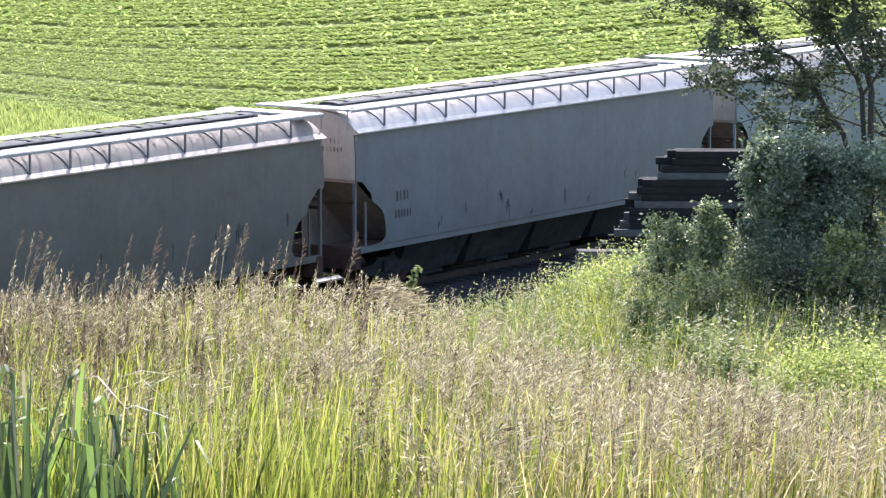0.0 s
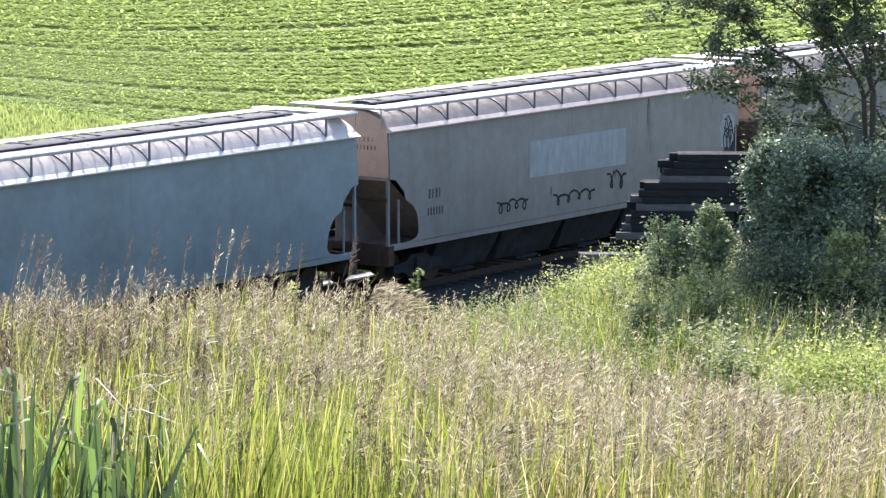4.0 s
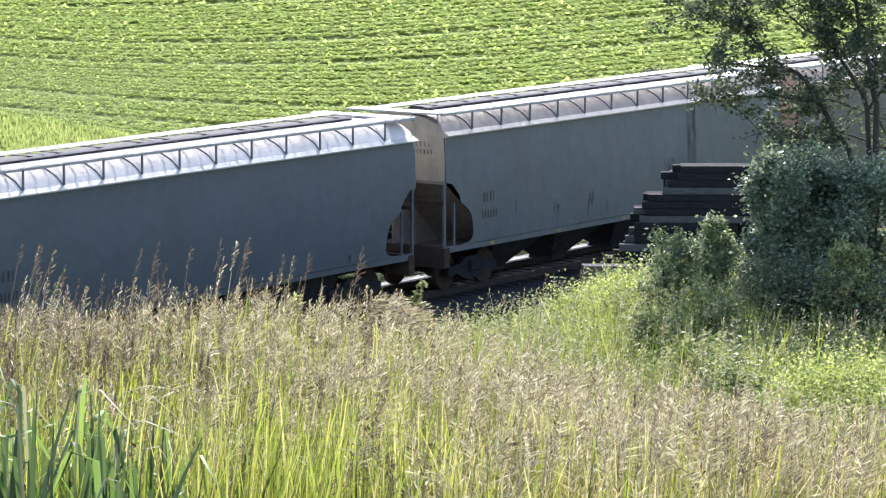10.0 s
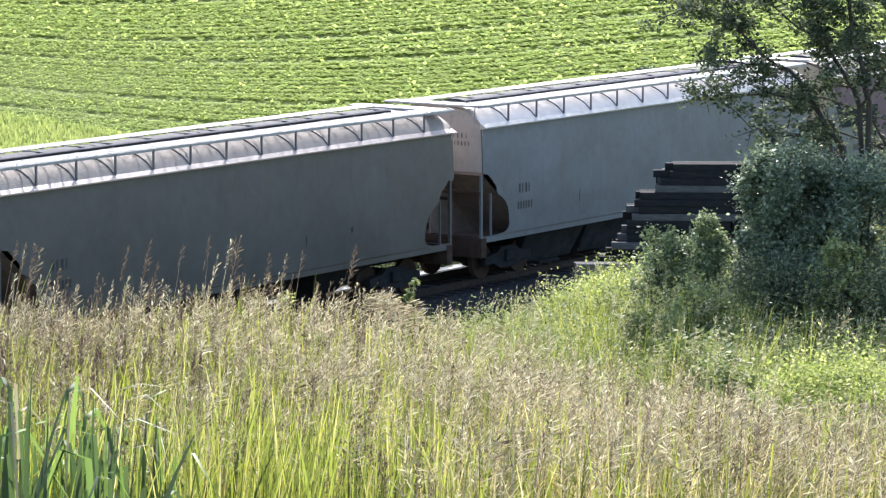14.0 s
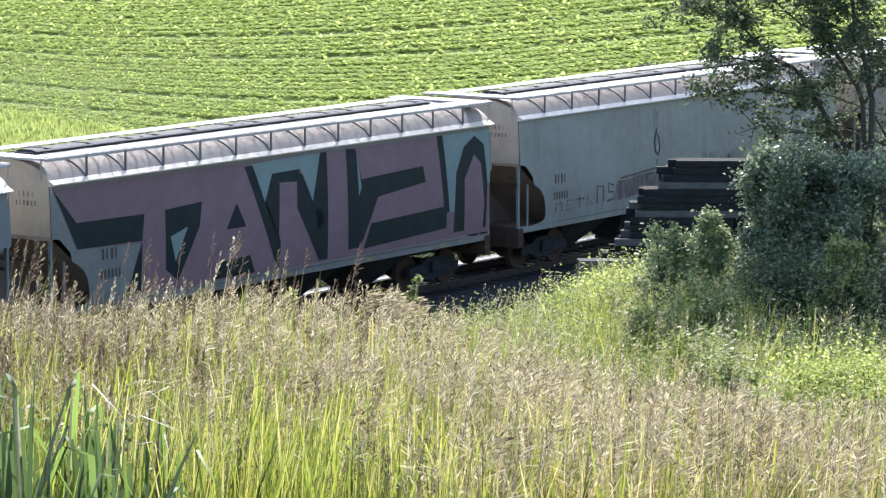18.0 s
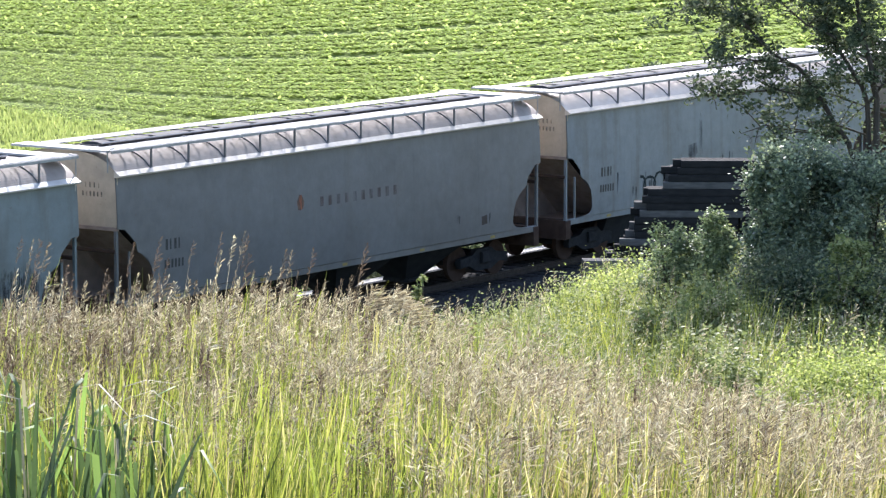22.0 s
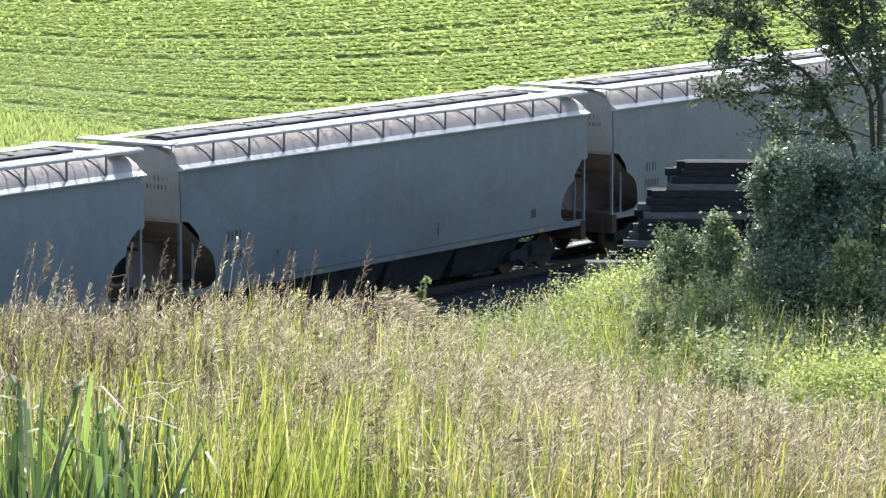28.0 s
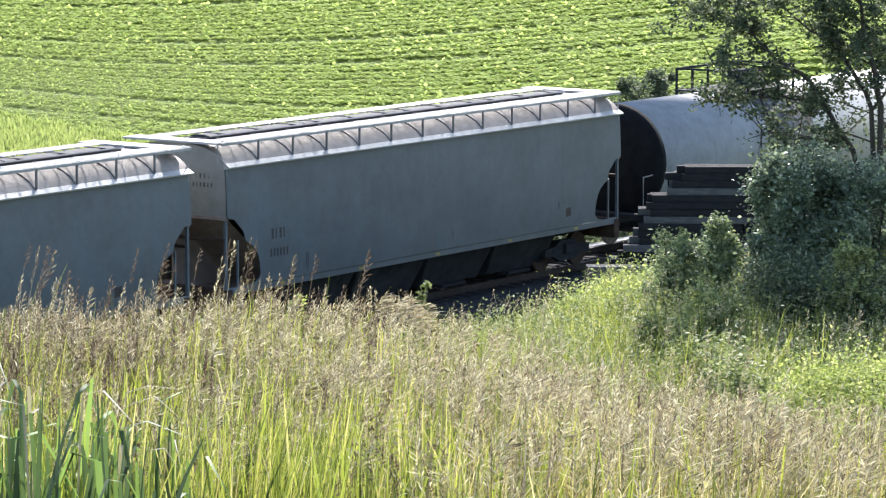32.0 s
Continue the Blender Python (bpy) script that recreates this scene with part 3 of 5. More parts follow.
# Own paint tones, with the side's shade and the ends' bounced light put in.
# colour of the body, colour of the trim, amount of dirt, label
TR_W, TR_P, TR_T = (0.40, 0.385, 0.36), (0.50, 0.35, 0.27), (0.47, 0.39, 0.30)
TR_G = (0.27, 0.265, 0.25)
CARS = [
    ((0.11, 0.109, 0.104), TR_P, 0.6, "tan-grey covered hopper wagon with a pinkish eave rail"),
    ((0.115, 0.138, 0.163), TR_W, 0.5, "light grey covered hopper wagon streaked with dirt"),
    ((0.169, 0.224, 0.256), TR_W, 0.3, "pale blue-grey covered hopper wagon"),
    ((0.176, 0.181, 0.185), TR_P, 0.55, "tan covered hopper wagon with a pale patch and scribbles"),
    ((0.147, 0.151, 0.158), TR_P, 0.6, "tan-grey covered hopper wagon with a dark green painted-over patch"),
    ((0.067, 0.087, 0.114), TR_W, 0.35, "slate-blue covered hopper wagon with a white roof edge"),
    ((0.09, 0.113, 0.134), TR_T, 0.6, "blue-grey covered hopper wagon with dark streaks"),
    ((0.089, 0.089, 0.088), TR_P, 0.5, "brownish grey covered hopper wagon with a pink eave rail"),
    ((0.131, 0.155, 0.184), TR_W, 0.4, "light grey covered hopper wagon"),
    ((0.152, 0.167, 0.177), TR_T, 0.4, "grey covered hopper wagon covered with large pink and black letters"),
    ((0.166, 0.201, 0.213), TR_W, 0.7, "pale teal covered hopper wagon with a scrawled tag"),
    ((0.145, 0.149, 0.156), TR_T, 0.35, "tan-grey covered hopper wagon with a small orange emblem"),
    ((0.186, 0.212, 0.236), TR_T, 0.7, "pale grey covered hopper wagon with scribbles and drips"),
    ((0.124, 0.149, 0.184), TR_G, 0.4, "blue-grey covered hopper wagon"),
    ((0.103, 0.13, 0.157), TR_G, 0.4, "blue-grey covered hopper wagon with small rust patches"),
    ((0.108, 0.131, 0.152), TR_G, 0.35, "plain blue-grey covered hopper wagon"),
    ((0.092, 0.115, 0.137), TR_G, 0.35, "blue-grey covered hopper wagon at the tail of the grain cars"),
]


def decal(name, car, pts, material, lift=0.006, label=""):
    """Paint on the side of a wagon: a flat outline in (metres from its near end, height), bent to the sheet."""
    bm = bmesh.new()
    for ring in pts if isinstance(pts[0], list) else [pts]:
        bm.faces.new([bm.verts.new((u - HALF, 0, z)) for u, z in ring])
    for k in range(9):
        zc = 1.35 + 0.32 * k
        bmesh.ops.bisect_plane(bm, geom=bm.verts[:] + bm.edges[:] + bm.faces[:], plane_co=(0, 0, zc), plane_no=(0, 0, 1))
    for v in bm.verts:
        v.co.y = -(side_out(v.co.z) + lift)
    bm.normal_update()
    for f in bm.faces:
        if f.normal.y > 0:
            f.normal_flip()
    me = bpy.data.meshes.new(name)
    bm.to_mesh(me)
    bm.free()
    me.materials.append(material)
    return part(name, me, material, car, label)


def bar(name, car, u, z, w, h, material, lift=0.006, slant=0.0):
    return decal(name, car, [(u, z), (u + w, z), (u + w + slant, z + h), (u + slant, z + h)], material, lift)


def stroke(name, car, pts, w, material, lift=0.008):
    """A line of spray paint through points (u, z), of width w, with uneven edges."""
    bm = bmesh.new()
    prev = None
    for k, (u, z) in enumerate(pts):
        a, c = pts[max(0, k - 1)], pts[min(len(pts) - 1, k + 1)]
        d = Vector((c[0] - a[0], c[1] - a[1])).normalized()
        n = Vector((-d.y, d.x)) * (w * 0.5 * random.uniform(0.75, 1.25))
        row = [bm.verts.new((u + s * n.x - HALF, -(side_out(z + s * n.y) + lift), z + s * n.y)) for s in (-1, 1)]
        if prev:
            f = bm.faces.new((prev[0], row[0], row[1], prev[1]))
            f.normal_update()
            if f.normal.y > 0:
                f.normal_flip()
        prev = row
    me = bpy.data.meshes.new(name)
    bm.to_mesh(me)
    bm.free()
    me.materials.append(material)
    return part(name, me, material, car)


def scrawl(car, u0, u1, z0, z1, loops, w, material):
    """One hand-sprayed looping line between u0 and u1."""
    pts = []
    n = loops * 9
    for k in range(n + 1):
        t = k / n
        a = 2 * math.pi * loops * t
        pts.append((u0 + (u1 - u0) * t + 0.16 * math.sin(a), 0.5 * (z0 + z1) + 0.5 * (z1 - z0) * math.cos(a) * (0.75 + 0.25 * math.sin(t * 17))))
    stroke("sprayed_line", car, pts, w, material)


def drip(car, u, z, length, w, material):
    """A run of dirt or paint: thin streaks side by side, of uneven length, wide at the top and thin below."""
    r = random.Random(round(u * 977 + z * 131))
    n = max(1, round(w / 0.07))
    runs = []
    for k in range(n):
        c = u - w * 0.5 + w * (k + 0.5) / n + r.uniform(-0.012, 0.012)
        t, g = z + r.uniform(-0.22, 0.04) * (n > 1), length * r.uniform(0.45, 1.1)
        h = min(w, 0.07) * r.uniform(0.3, 0.62)
        b = max(1.27, t - g)
        runs.append([(c - h, t), (c + h * 0.2, t + 0.05), (c + h, t - 0.02), (c + h * 0.7, 0.5 * (t + b)), (c + h * 0.1, b), (c - h * 0.3, b + 0.03), (c - h * 0.8, 0.5 * (t + b))])
    decal("stain", car, runs if n > 1 else runs[0], material, 0.004)


def marks(car):
    """Reporting marks as plain bars: a short line over a longer one, on the side and on the end."""
    ink = M_INK
    for k in range(4):
        bar("lettering_bar", car, 1.68 + k * 0.155, 2.27, 0.055 if k % 2 else 0.085, 0.25, ink)
    for k in range(6):
        bar("lettering_bar", car, 1.64 + k * 0.125, 1.84, 0.07, 0.2, ink)
    for k in range(4):
        part("lettering_bar", Shape().box(-HALF + 0.02, -HALF + 0.03, -1.12 + k * 0.13, -1.09 + k * 0.13, 3.84, 3.96).moved(pose(-0.09, 0, 0)), M_STAIN, car)
    for k in range(6):
        part("lettering_bar", Shape().box(-HALF + 0.02, -HALF + 0.03, -1.2 + k * 0.11, -1.165 + k * 0.11, 3.64, 3.75).moved(pose(-0.09, 0, 0)), M_STAIN, car)


M_PINK = plain("dusty_pink_spray_paint", (0.185, 0.122, 0.145), (0.225, 0.15, 0.175), 2.5, 0.6, 0, 0.05)
M_BLACK = plain("black_spray_paint", (0.008, 0.017, 0.021), (0.017, 0.029, 0.034), 2.5, 0.6, 0, 0.05)
M_TEAL = plain("pale_teal_spray_paint", (0.17, 0.24, 0.25), (0.21, 0.28, 0.29), 2.5, 0.6, 0, 0.05)
M_GREENP = smear("dark_green_cover_paint", (0.045, 0.065, 0.06), (0.065, 0.088, 0.08), 0.55, 1.0)
M_PALE = smear("pale_cover_paint", (0.31, 0.335, 0.345), (0.36, 0.385, 0.395), 0.75, 1.0)
M_ORANGE = smear("faded_orange_paint", (0.26, 0.095, 0.05), (0.31, 0.12, 0.06), 0.35, 0.9)
M_FADED = smear("faded_rose_lettering", (0.15, 0.085, 0.075), (0.19, 0.11, 0.095), 0.1, 0.65)
M_TAG = plain("dark_spray_paint", (0.03, 0.028, 0.034), (0.06, 0.054, 0.062), 3, 0.6, 0, 0.0)
M_TAGFILL = smear("faded_rose_spray_paint", (0.13, 0.085, 0.10), (0.17, 0.115, 0.13), 0.15, 0.7)
M_STAIN = smear("dark_run_stain", (0.05, 0.053, 0.056), (0.09, 0.093, 0.096), 0.0, 0.75)
M_YELLOW = plain("dirty_yellow_reflector", (0.24, 0.18, 0.05), (0.36, 0.28, 0.08), 9, 0.5, 0, 0.0)
M_WASH = smear("sooty_wash", (0.05, 0.052, 0.056), (0.10, 0.10, 0.104), 0.0, 0.42)
M_RUSTSPOT = plain("rust_spot", (0.05, 0.04, 0.035), (0.09, 0.07, 0.06), 5, 0.9, 0, 0.0)


for m in (M_BLACK, M_PINK, M_TEAL):
    m.node_tree.nodes["Principled BSDF"].inputs["Specular IOR Level"].default_value = 0.12


def mural(car):
    """Large block letters: pink faces, black shade, teal ground."""
    p = lambda pts, m, lift: decal("painted_letter", car, pts, m, lift)
    p([(0.1, 4.02), (17.25, 4.0), (17.25, 1.32), (3.0, 1.32), (3.1, 2.5), (0.9, 2.6)], M_PINK, 0.006)
    for pts in ([(0.12, 3.98), (0.84, 3.2), (3.2, 3.17), (3.1, 2.56), (0.85, 2.6)], [(2.55, 1.35), (3.1, 2.56), (3.07, 1.35)],
                [(3.94, 3.19), (5.3, 3.25), (5.2, 2.7), (4.4, 1.5), (3.95, 1.8)], [(6.2, 2.5), (6.6, 3.1), (6.95, 2.5)],
                [(5.72, 1.36), (6.05, 1.75), (7.1, 1.8), (7.3, 1.36)], [(6.95, 3.92), (7.25, 3.92), (8.3, 2.0), (8.25, 1.36), (8.05, 1.6)],
                [(7.65, 3.0), (8.0, 3.66), (9.1, 3.68), (9.05, 3.38), (8.28, 3.42), (8.22, 2.0)],
                [(8.98, 3.62), (9.3, 3.5), (10.2, 2.2), (10.2, 1.36), (9.85, 1.36), (8.95, 2.75)],
                [(9.95, 4.0), (10.2, 4.0), (10.2, 1.8), (9.9, 1.9), (9.58, 2.85)],
                [(11.0, 4.0), (11.4, 3.97), (11.6, 3.2), (14.25, 3.3), (14.36, 2.88), (12.3, 2.7), (11.55, 1.5), (11.05, 1.5)],
                [(12.0, 2.06), (15.3, 2.17), (15.3, 1.6), (11.7, 1.45)], [(14.9, 4.0), (15.15, 4.0), (15.42, 2.0), (15.2, 2.0)],
                [(15.62, 1.45), (15.72, 3.0), (16.1, 3.64), (16.6, 3.88), (17.02, 3.62), (17.15, 2.6), (17.1, 1.45)]):
        p(pts, M_BLACK, 0.010)
    for pts in ([(7.25, 3.96), (9.92, 4.0), (9.58, 2.85), (9.12, 3.68), (8.0, 3.66), (7.68, 3.0)], [(15.16, 4.0), (17.25, 4.0), (17.25, 2.6), (17.15, 2.6), (17.02, 3.62), (16.6, 3.88), (16.1, 3.64), (15.72, 3.0), (15.62, 2.0), (15.43, 2.0)],
                [(4.12, 2.55), (4.75, 2.72), (4.3, 1.95)], [(11.42, 3.9), (11.6, 3.0), (11.48, 2.8)]):
        p(pts, M_TEAL, 0.014)
    p([(16.1, 1.45), (16.1, 2.8), (16.55, 3.4), (16.85, 3.15), (17.0, 2.1), (16.95, 1.45)], M_PINK, 0.014)


def dress(cars):
    """What sets the wagons apart."""
    for i, car in enumerate(cars):
        marks(car)
        r = random.Random(100 + i)
        for k in range(r.randint(1, 4) if i not in (2, 8, 13, 15) else 1):
            drip(car, r.uniform(3, 16), r.uniform(1.6, 2.2), r.uniform(0.2, 0.5), r.uniform(0.06, 0.16), M_STAIN)
        if i in (13, 14, 15, 16, 11):
            decal("rust_patch", car, [(14.6, 1.75), (14.85, 1.78), (14.88, 1.55), (14.62, 1.52)], M_RUSTSPOT)
    for i in (2, 5, 6, 9, 11, 12, 13, 14, 15, 16):
        for u in (2.2, 5.4, 8.7, 12.0, 15.2):
            part("reflector", Shape().box(u - HALF - 0.1, u - HALF + 0.1, -1.538, -1.5325, 1.12, 1.19), M_YELLOW, cars[i], "small yellow reflector")
    c = cars[3]
    decal("pale_patch", c, [(6.36, 3.34), (11.18, 3.33), (11.16, 2.32), (6.35, 2.38)], M_PALE)
    decal("pale_patch", c, [(16.35, 2.35), (16.9, 2.3), (17.1, 2.6), (17.12, 3.1), (16.95, 3.3), (16.5, 3.28), (16.3, 2.9)], M_PALE)
    scrawl(c, 16.55, 17.0, 2.4, 3.25, 2, 0.05, M_BLACK)
    scrawl(c, 16.5, 17.05, 2.2, 3.0, 3, 0.05, M_BLACK)
    scrawl(c, 4.8, 6.3, 1.55, 1.9, 4, 0.06, M_BLACK)
    scrawl(c, 7.5, 9.6, 1.5, 1.85, 4, 0.06, M_BLACK)
    scrawl(c, 10.2, 11.2, 1.6, 2.2, 2, 0.07, M_BLACK)
    for u in (12.9, 13.7, 14.3, 15.1):
        drip(c, u, 2.25, 0.55, 0.22, M_STAIN)
    drip(c, 12.4, 4.0, 1.9, 0.14, M_STAIN)
    c = cars[4]
    decal("dark_patch", c, [(3.7, 2.36), (5.5, 2.5), (5.7, 2.72), (6.05, 2.8), (6.35, 2.6), (7.95, 2.45), (8.3, 2.1), (8.2, 1.3), (3.75, 1.3)], M_GREENP)
    decal("emblem", c, [(6.5, 2.66), (6.95, 2.68), (7.05, 2.8), (6.9, 2.94), (6.55, 2.92), (6.44, 2.8)], M_ORANGE, 0.008)
    for k in range(7):
        bar("lettering_bar", c, 7.4 + k * 0.29, 2.66, 0.13, 0.26 if k else 0.36, M_FADED)
    for k in range(5):
        bar("lettering_bar", c, 9.6 + k * 0.3, 2.68, 0.14, 0.2, M_FADED)
    drip(c, 11.3, 2.2, 0.5, 0.16, M_BLACK)
    drip(c, 14.2, 2.4, 0.8, 0.3, M_STAIN)
    c = cars[6]
    decal("stain", c, [(11.95, 4.05), (12.45, 4.05), (12.5, 3.0), (12.42, 1.6), (12.02, 1.6), (11.98, 3.0)], M_WASH, 0.004)
    drip(c, 12.2, 3.95, 2.6, 0.5, M_WASH)
    drip(c, 11.3, 2.6, 1.0, 1.2, M_WASH)
    drip(c, 10.9, 2.3, 0.7, 0.3, M_STAIN)
    for u in (12.7, 13.6, 14.5, 5.2, 6.9):
        drip(c, u, 2.0, 0.5, 0.3, M_STAIN)
    decal("rust_patch", c, [(16.5, 3.0), (16.7, 3.02), (16.68, 2.35), (16.5, 2.36)], M_STAIN)
    mural(cars[9])
    c = cars[10]
    rt = random.Random(12)
    decal("rose_fill", c, [(4.7, 1.5), (8.0, 1.72), (7.9, 2.16), (6.0, 2.14), (4.8, 1.98)], M_TAGFILL, 0.005)
    for k in range(12):
        u = 1.75 + k * 0.52
        zz, hh = (1.48 + 0.012 * k, 0.26) if k < 4 else (1.46 + 0.022 * k, 0.44)
        j = lambda d: rt.uniform(-d, d)
        kinds = ([(0, 0), (0.02, 1), (0.3, 1), (0.34, 0)], [(0.34, 0.95), (0.05, 1), (0.02, 0.5), (0.32, 0.5), (0.33, 0.02), (0, 0)], [(0, 1), (0.36, 0.98), (0.18, 1), (0.17, 0)], [(0, 0), (0.03, 1), (0.33, 0.05), (0.35, 1)])
        pts = [(u + a + j(0.03), zz + b * hh + j(0.03)) for a, b in kinds[k * 5 % 4]]
        stroke("sprayed_line", c, pts, 0.07 if k > 3 else 0.05, M_TAG if k > 3 else M_STAIN)
    stroke("sprayed_line", c, [(5.0, 2.12), (6.2, 2.2), (7.2, 2.26), (8.05, 2.24)], 0.06, M_TAG)
    decal("pale_mark", c, [(6.9, 2.82), (6.96, 2.7), (7.03, 2.82), (6.97, 2.98)], M_PALE, 0.007)
    stroke("sprayed_line", c, [(6.93, 3.35), (6.8, 3.0), (6.85, 2.7), (7.0, 2.6), (7.08, 2.8), (7.05, 3.05), (6.95, 3.2)], 0.06, M_BLACK)
    drip(c, 6.9, 4.0, 0.8, 0.3, M_STAIN)
    drip(c, 6.95, 2.55, 0.5, 0.12, M_STAIN)
    r = random.Random(4)
    for k in range(44):
        drip(c, r.uniform(7.8, 16.2), r.uniform(1.75, 2.45), r.uniform(0.35, 0.8), r.uniform(0.35, 1.3), M_WASH)
    c = cars[11]
    decal("emblem", c, [(6.72, 2.70), (6.82, 2.68), (6.92, 2.74), (6.95, 2.9), (6.86, 3.06), (6.76, 3.06), (6.68, 2.9)], M_ORANGE)
    for k in range(10):
        bar("lettering_bar", c, 7.6 + k * 0.34, 2.7, 0.14, 0.24, M_FADED)
    c = cars[12]
    scrawl(c, 3.7, 5.8, 1.7, 2.15, 4, 0.07, M_BLACK)
    scrawl(c, 9.6, 10.7, 2.5, 2.75, 3, 0.035, M_STAIN)
    decal("stain", c, [(6.3, 2.75), (6.75, 2.8), (6.8, 2.5), (6.55, 2.3), (6.3, 2.45)], M_STAIN)
    drip(c, 7.0, 3.6, 1.2, 0.18, M_STAIN)
    for k in range(24):
        drip(c, r.uniform(2.4, 15.8), r.uniform(1.7, 2.4), r.uniform(0.25, 0.6), r.uniform(0.08, 0.3), M_STAIN)
    for k in range(10):
        drip(cars[1], r.uniform(2.4, 15.8), r.uniform(1.5, 2.1), r.uniform(0.2, 0.45), r.uniform(0.08, 0.2), M_STAIN)
        drip(cars[0], r.uniform(8, 16.8), r.uniform(1.8, 2.6), r.uniform(0.3, 0.7), r.uniform(0.06, 0.18), M_STAIN)


def centre(i, t_travel):
    return along(i * PITCH_CAR + HALF - t_travel)


def build_train():
    p0, t0 = paint("wagon_paint", *CARS[0][:1]), paint("wagon_trim", CARS[0][1], amount=0.25)
    base, *kinds = hopper_base(p0, t0, paint("wagon_eave_sunlit", CARS[0][1], amount=0.2))
    for role, some in enumerate(kinds, 1):
        for o in some:
            o.material_slots[0].link = "OBJECT"
            o["role"] = role
    cars = [base]
    for i in range(1, len(CARS)):
        cars.append(copy_thing(base, Matrix.Identity(4)))
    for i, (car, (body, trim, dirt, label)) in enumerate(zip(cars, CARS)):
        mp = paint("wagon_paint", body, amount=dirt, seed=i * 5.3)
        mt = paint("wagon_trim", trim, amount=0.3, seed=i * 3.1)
        # Eave paint is the trim lightened: sunlight put into the colour.
        me = paint("wagon_eave_sunlit", tuple(min(0.8, 0.16 + 0.95 * c) for c in trim), amount=0.25, seed=i * 2.3)
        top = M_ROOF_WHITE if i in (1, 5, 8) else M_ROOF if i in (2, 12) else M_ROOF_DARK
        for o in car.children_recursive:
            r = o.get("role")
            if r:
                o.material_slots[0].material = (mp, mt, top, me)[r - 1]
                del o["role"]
        tagged(car, label)
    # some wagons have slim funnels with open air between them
    slim = [(bay_shape(k, (0.32, 0.34)).mesh("discharge_bay", M_UNDERSHADE), gate_shape(k, 0.30, 0.40).mesh("outlet_gate", M_DARK)) for k in range(4)]
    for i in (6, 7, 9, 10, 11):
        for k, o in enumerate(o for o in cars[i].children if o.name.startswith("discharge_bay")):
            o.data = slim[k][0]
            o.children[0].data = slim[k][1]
    return cars


TRAIN = build_train()
dress(TRAIN)


def build_tank_wagon():
    """A tank wagon: shell with dished ends, saddle, platform with rails and a manway box, trucks."""
    car = new("tank_wagon")
    L0, R, zc = 16.0, 1.62, 2.52
    h = L0 / 2
    prof = [(-h - 0.16, 0.02), (-h - 0.14, 0.5), (-h - 0.09, 1.0), (-h - 0.02, 1.45), (-h + 0.1, R), (h - 0.1, R), (h + 0.02, 1.45), (h + 0.09, 1.0), (h + 0.14, 0.5), (h + 0.16, 0.02)]
    shell = part("tank_shell", Shape().lathe([(a, r) for a, r in [(-h + 0.34, R), (h - 0.34, R)]], "x", 40), M_TANK, car, smooth=True, at=pose(0, 0, zc))
    for sg in (-1, 1):
        pr = prof[:5] + [(-h + 0.34, R)] if sg < 0 else [(h - 0.34, R)] + prof[5:]
        part("tank_head", Shape().lathe(pr, "x", 40), M_TANKHEAD, car, "black dished end", True, pose(0, 0, zc))
        xe = sg * (h + 0.6)
        part("end_sill", Shape().box(min(xe, sg * (h - 2.4)), max(xe, sg * (h - 2.4)), -0.3, 0.3, 0.78, 1.08, 0.03), M_DARK, car)
        part("end_platform", Shape().box(min(xe, xe - sg * 0.5), max(xe, xe - sg * 0.5), -1.4, 1.4, 1.05, 1.13, 0.02), M_DARK, car)
        part("coupler", Shape().box(min(xe, xe + sg * 0.6), max(xe, xe + sg * 0.6), -0.11, 0.11, 0.78, 0.97, 0.03), M_DARK, car)
        for y in (-1.38, 1.38):
            part("handrail", Shape().tube([(xe - sg * 0.1, y, 1.1), (xe - sg * 0.1, y, 2.2), (xe - sg * 1.3, y, 2.25)], 0.02, 6), M_LADDER, car)
        t = part("truck", Shape().box(sg * 5.9 - 0.2, sg * 5.9 + 0.2, -1.2, 1.2, 0.42, 0.78, 0.03), M_DARK, car)
        for y in (-1.03, 1.03):
            part("side_frame", Shape().box(sg * 5.9 - 1.1, sg * 5.9 + 1.1, y - 0.08, y + 0.08, 0.35, 0.68, 0.05), M_DARK, t)
        for xa in (sg * 5.9 - 0.89, sg * 5.9 + 0.89):
            ws = part("wheelset", Shape().lathe([(-1.1, 0.07), (1.1, 0.07)], "y", 8), M_DARK, t, at=pose(xa, 0, 0.457))
            for y in (-0.78, 0.78):
                part("wheel", Shape().lathe([(y - 0.065, 0.12), (y - 0.065, 0.457), (y + 0.065, 0.457), (y + 0.065, 0.12)], "y", 22), M_STEEL, ws)
    part("spill_stain", Shape().lathe([(-1.9, R + 0.004), (0.9, R + 0.004)], "x", 40), M_SPILL, shell, "dark brown spill stain", True)
    x0, x1 = -2.9, 0.7
    top = zc + R
    deck = part("platform", Shape().box(x0, x1, -0.95, 0.95, top - 0.02, top + 0.02), M_DARK, car)
    for x in np.linspace(x0, x1, 5):
        for y in (-0.95, 0.95):
            part("rail_post", Shape().box(x - 0.03, x + 0.03, y - 0.03, y + 0.03, top - 0.35, top + 0.66), M_DARK, deck)
    for y in (-0.95, 0.95):
        for z in (0.64,):
            part("guard_rail", Shape().tube([(x0, y, top + z), (x1, y, top + z)], 0.035, 6), M_DARK, deck)
    for x in (x0, x1):
        part("guard_rail", Shape().tube([(x, -0.95, top + 0.64), (x, 0.95, top + 0.64)], 0.035, 6), M_DARK, deck)
    part("manway_box", Shape().lathe([(top - 0.05, 0.55), (top + 0.46, 0.55), (top + 0.52, 0.45)], "z", 20).moved(pose(-0.5, 0, 0)), M_DARK, car)
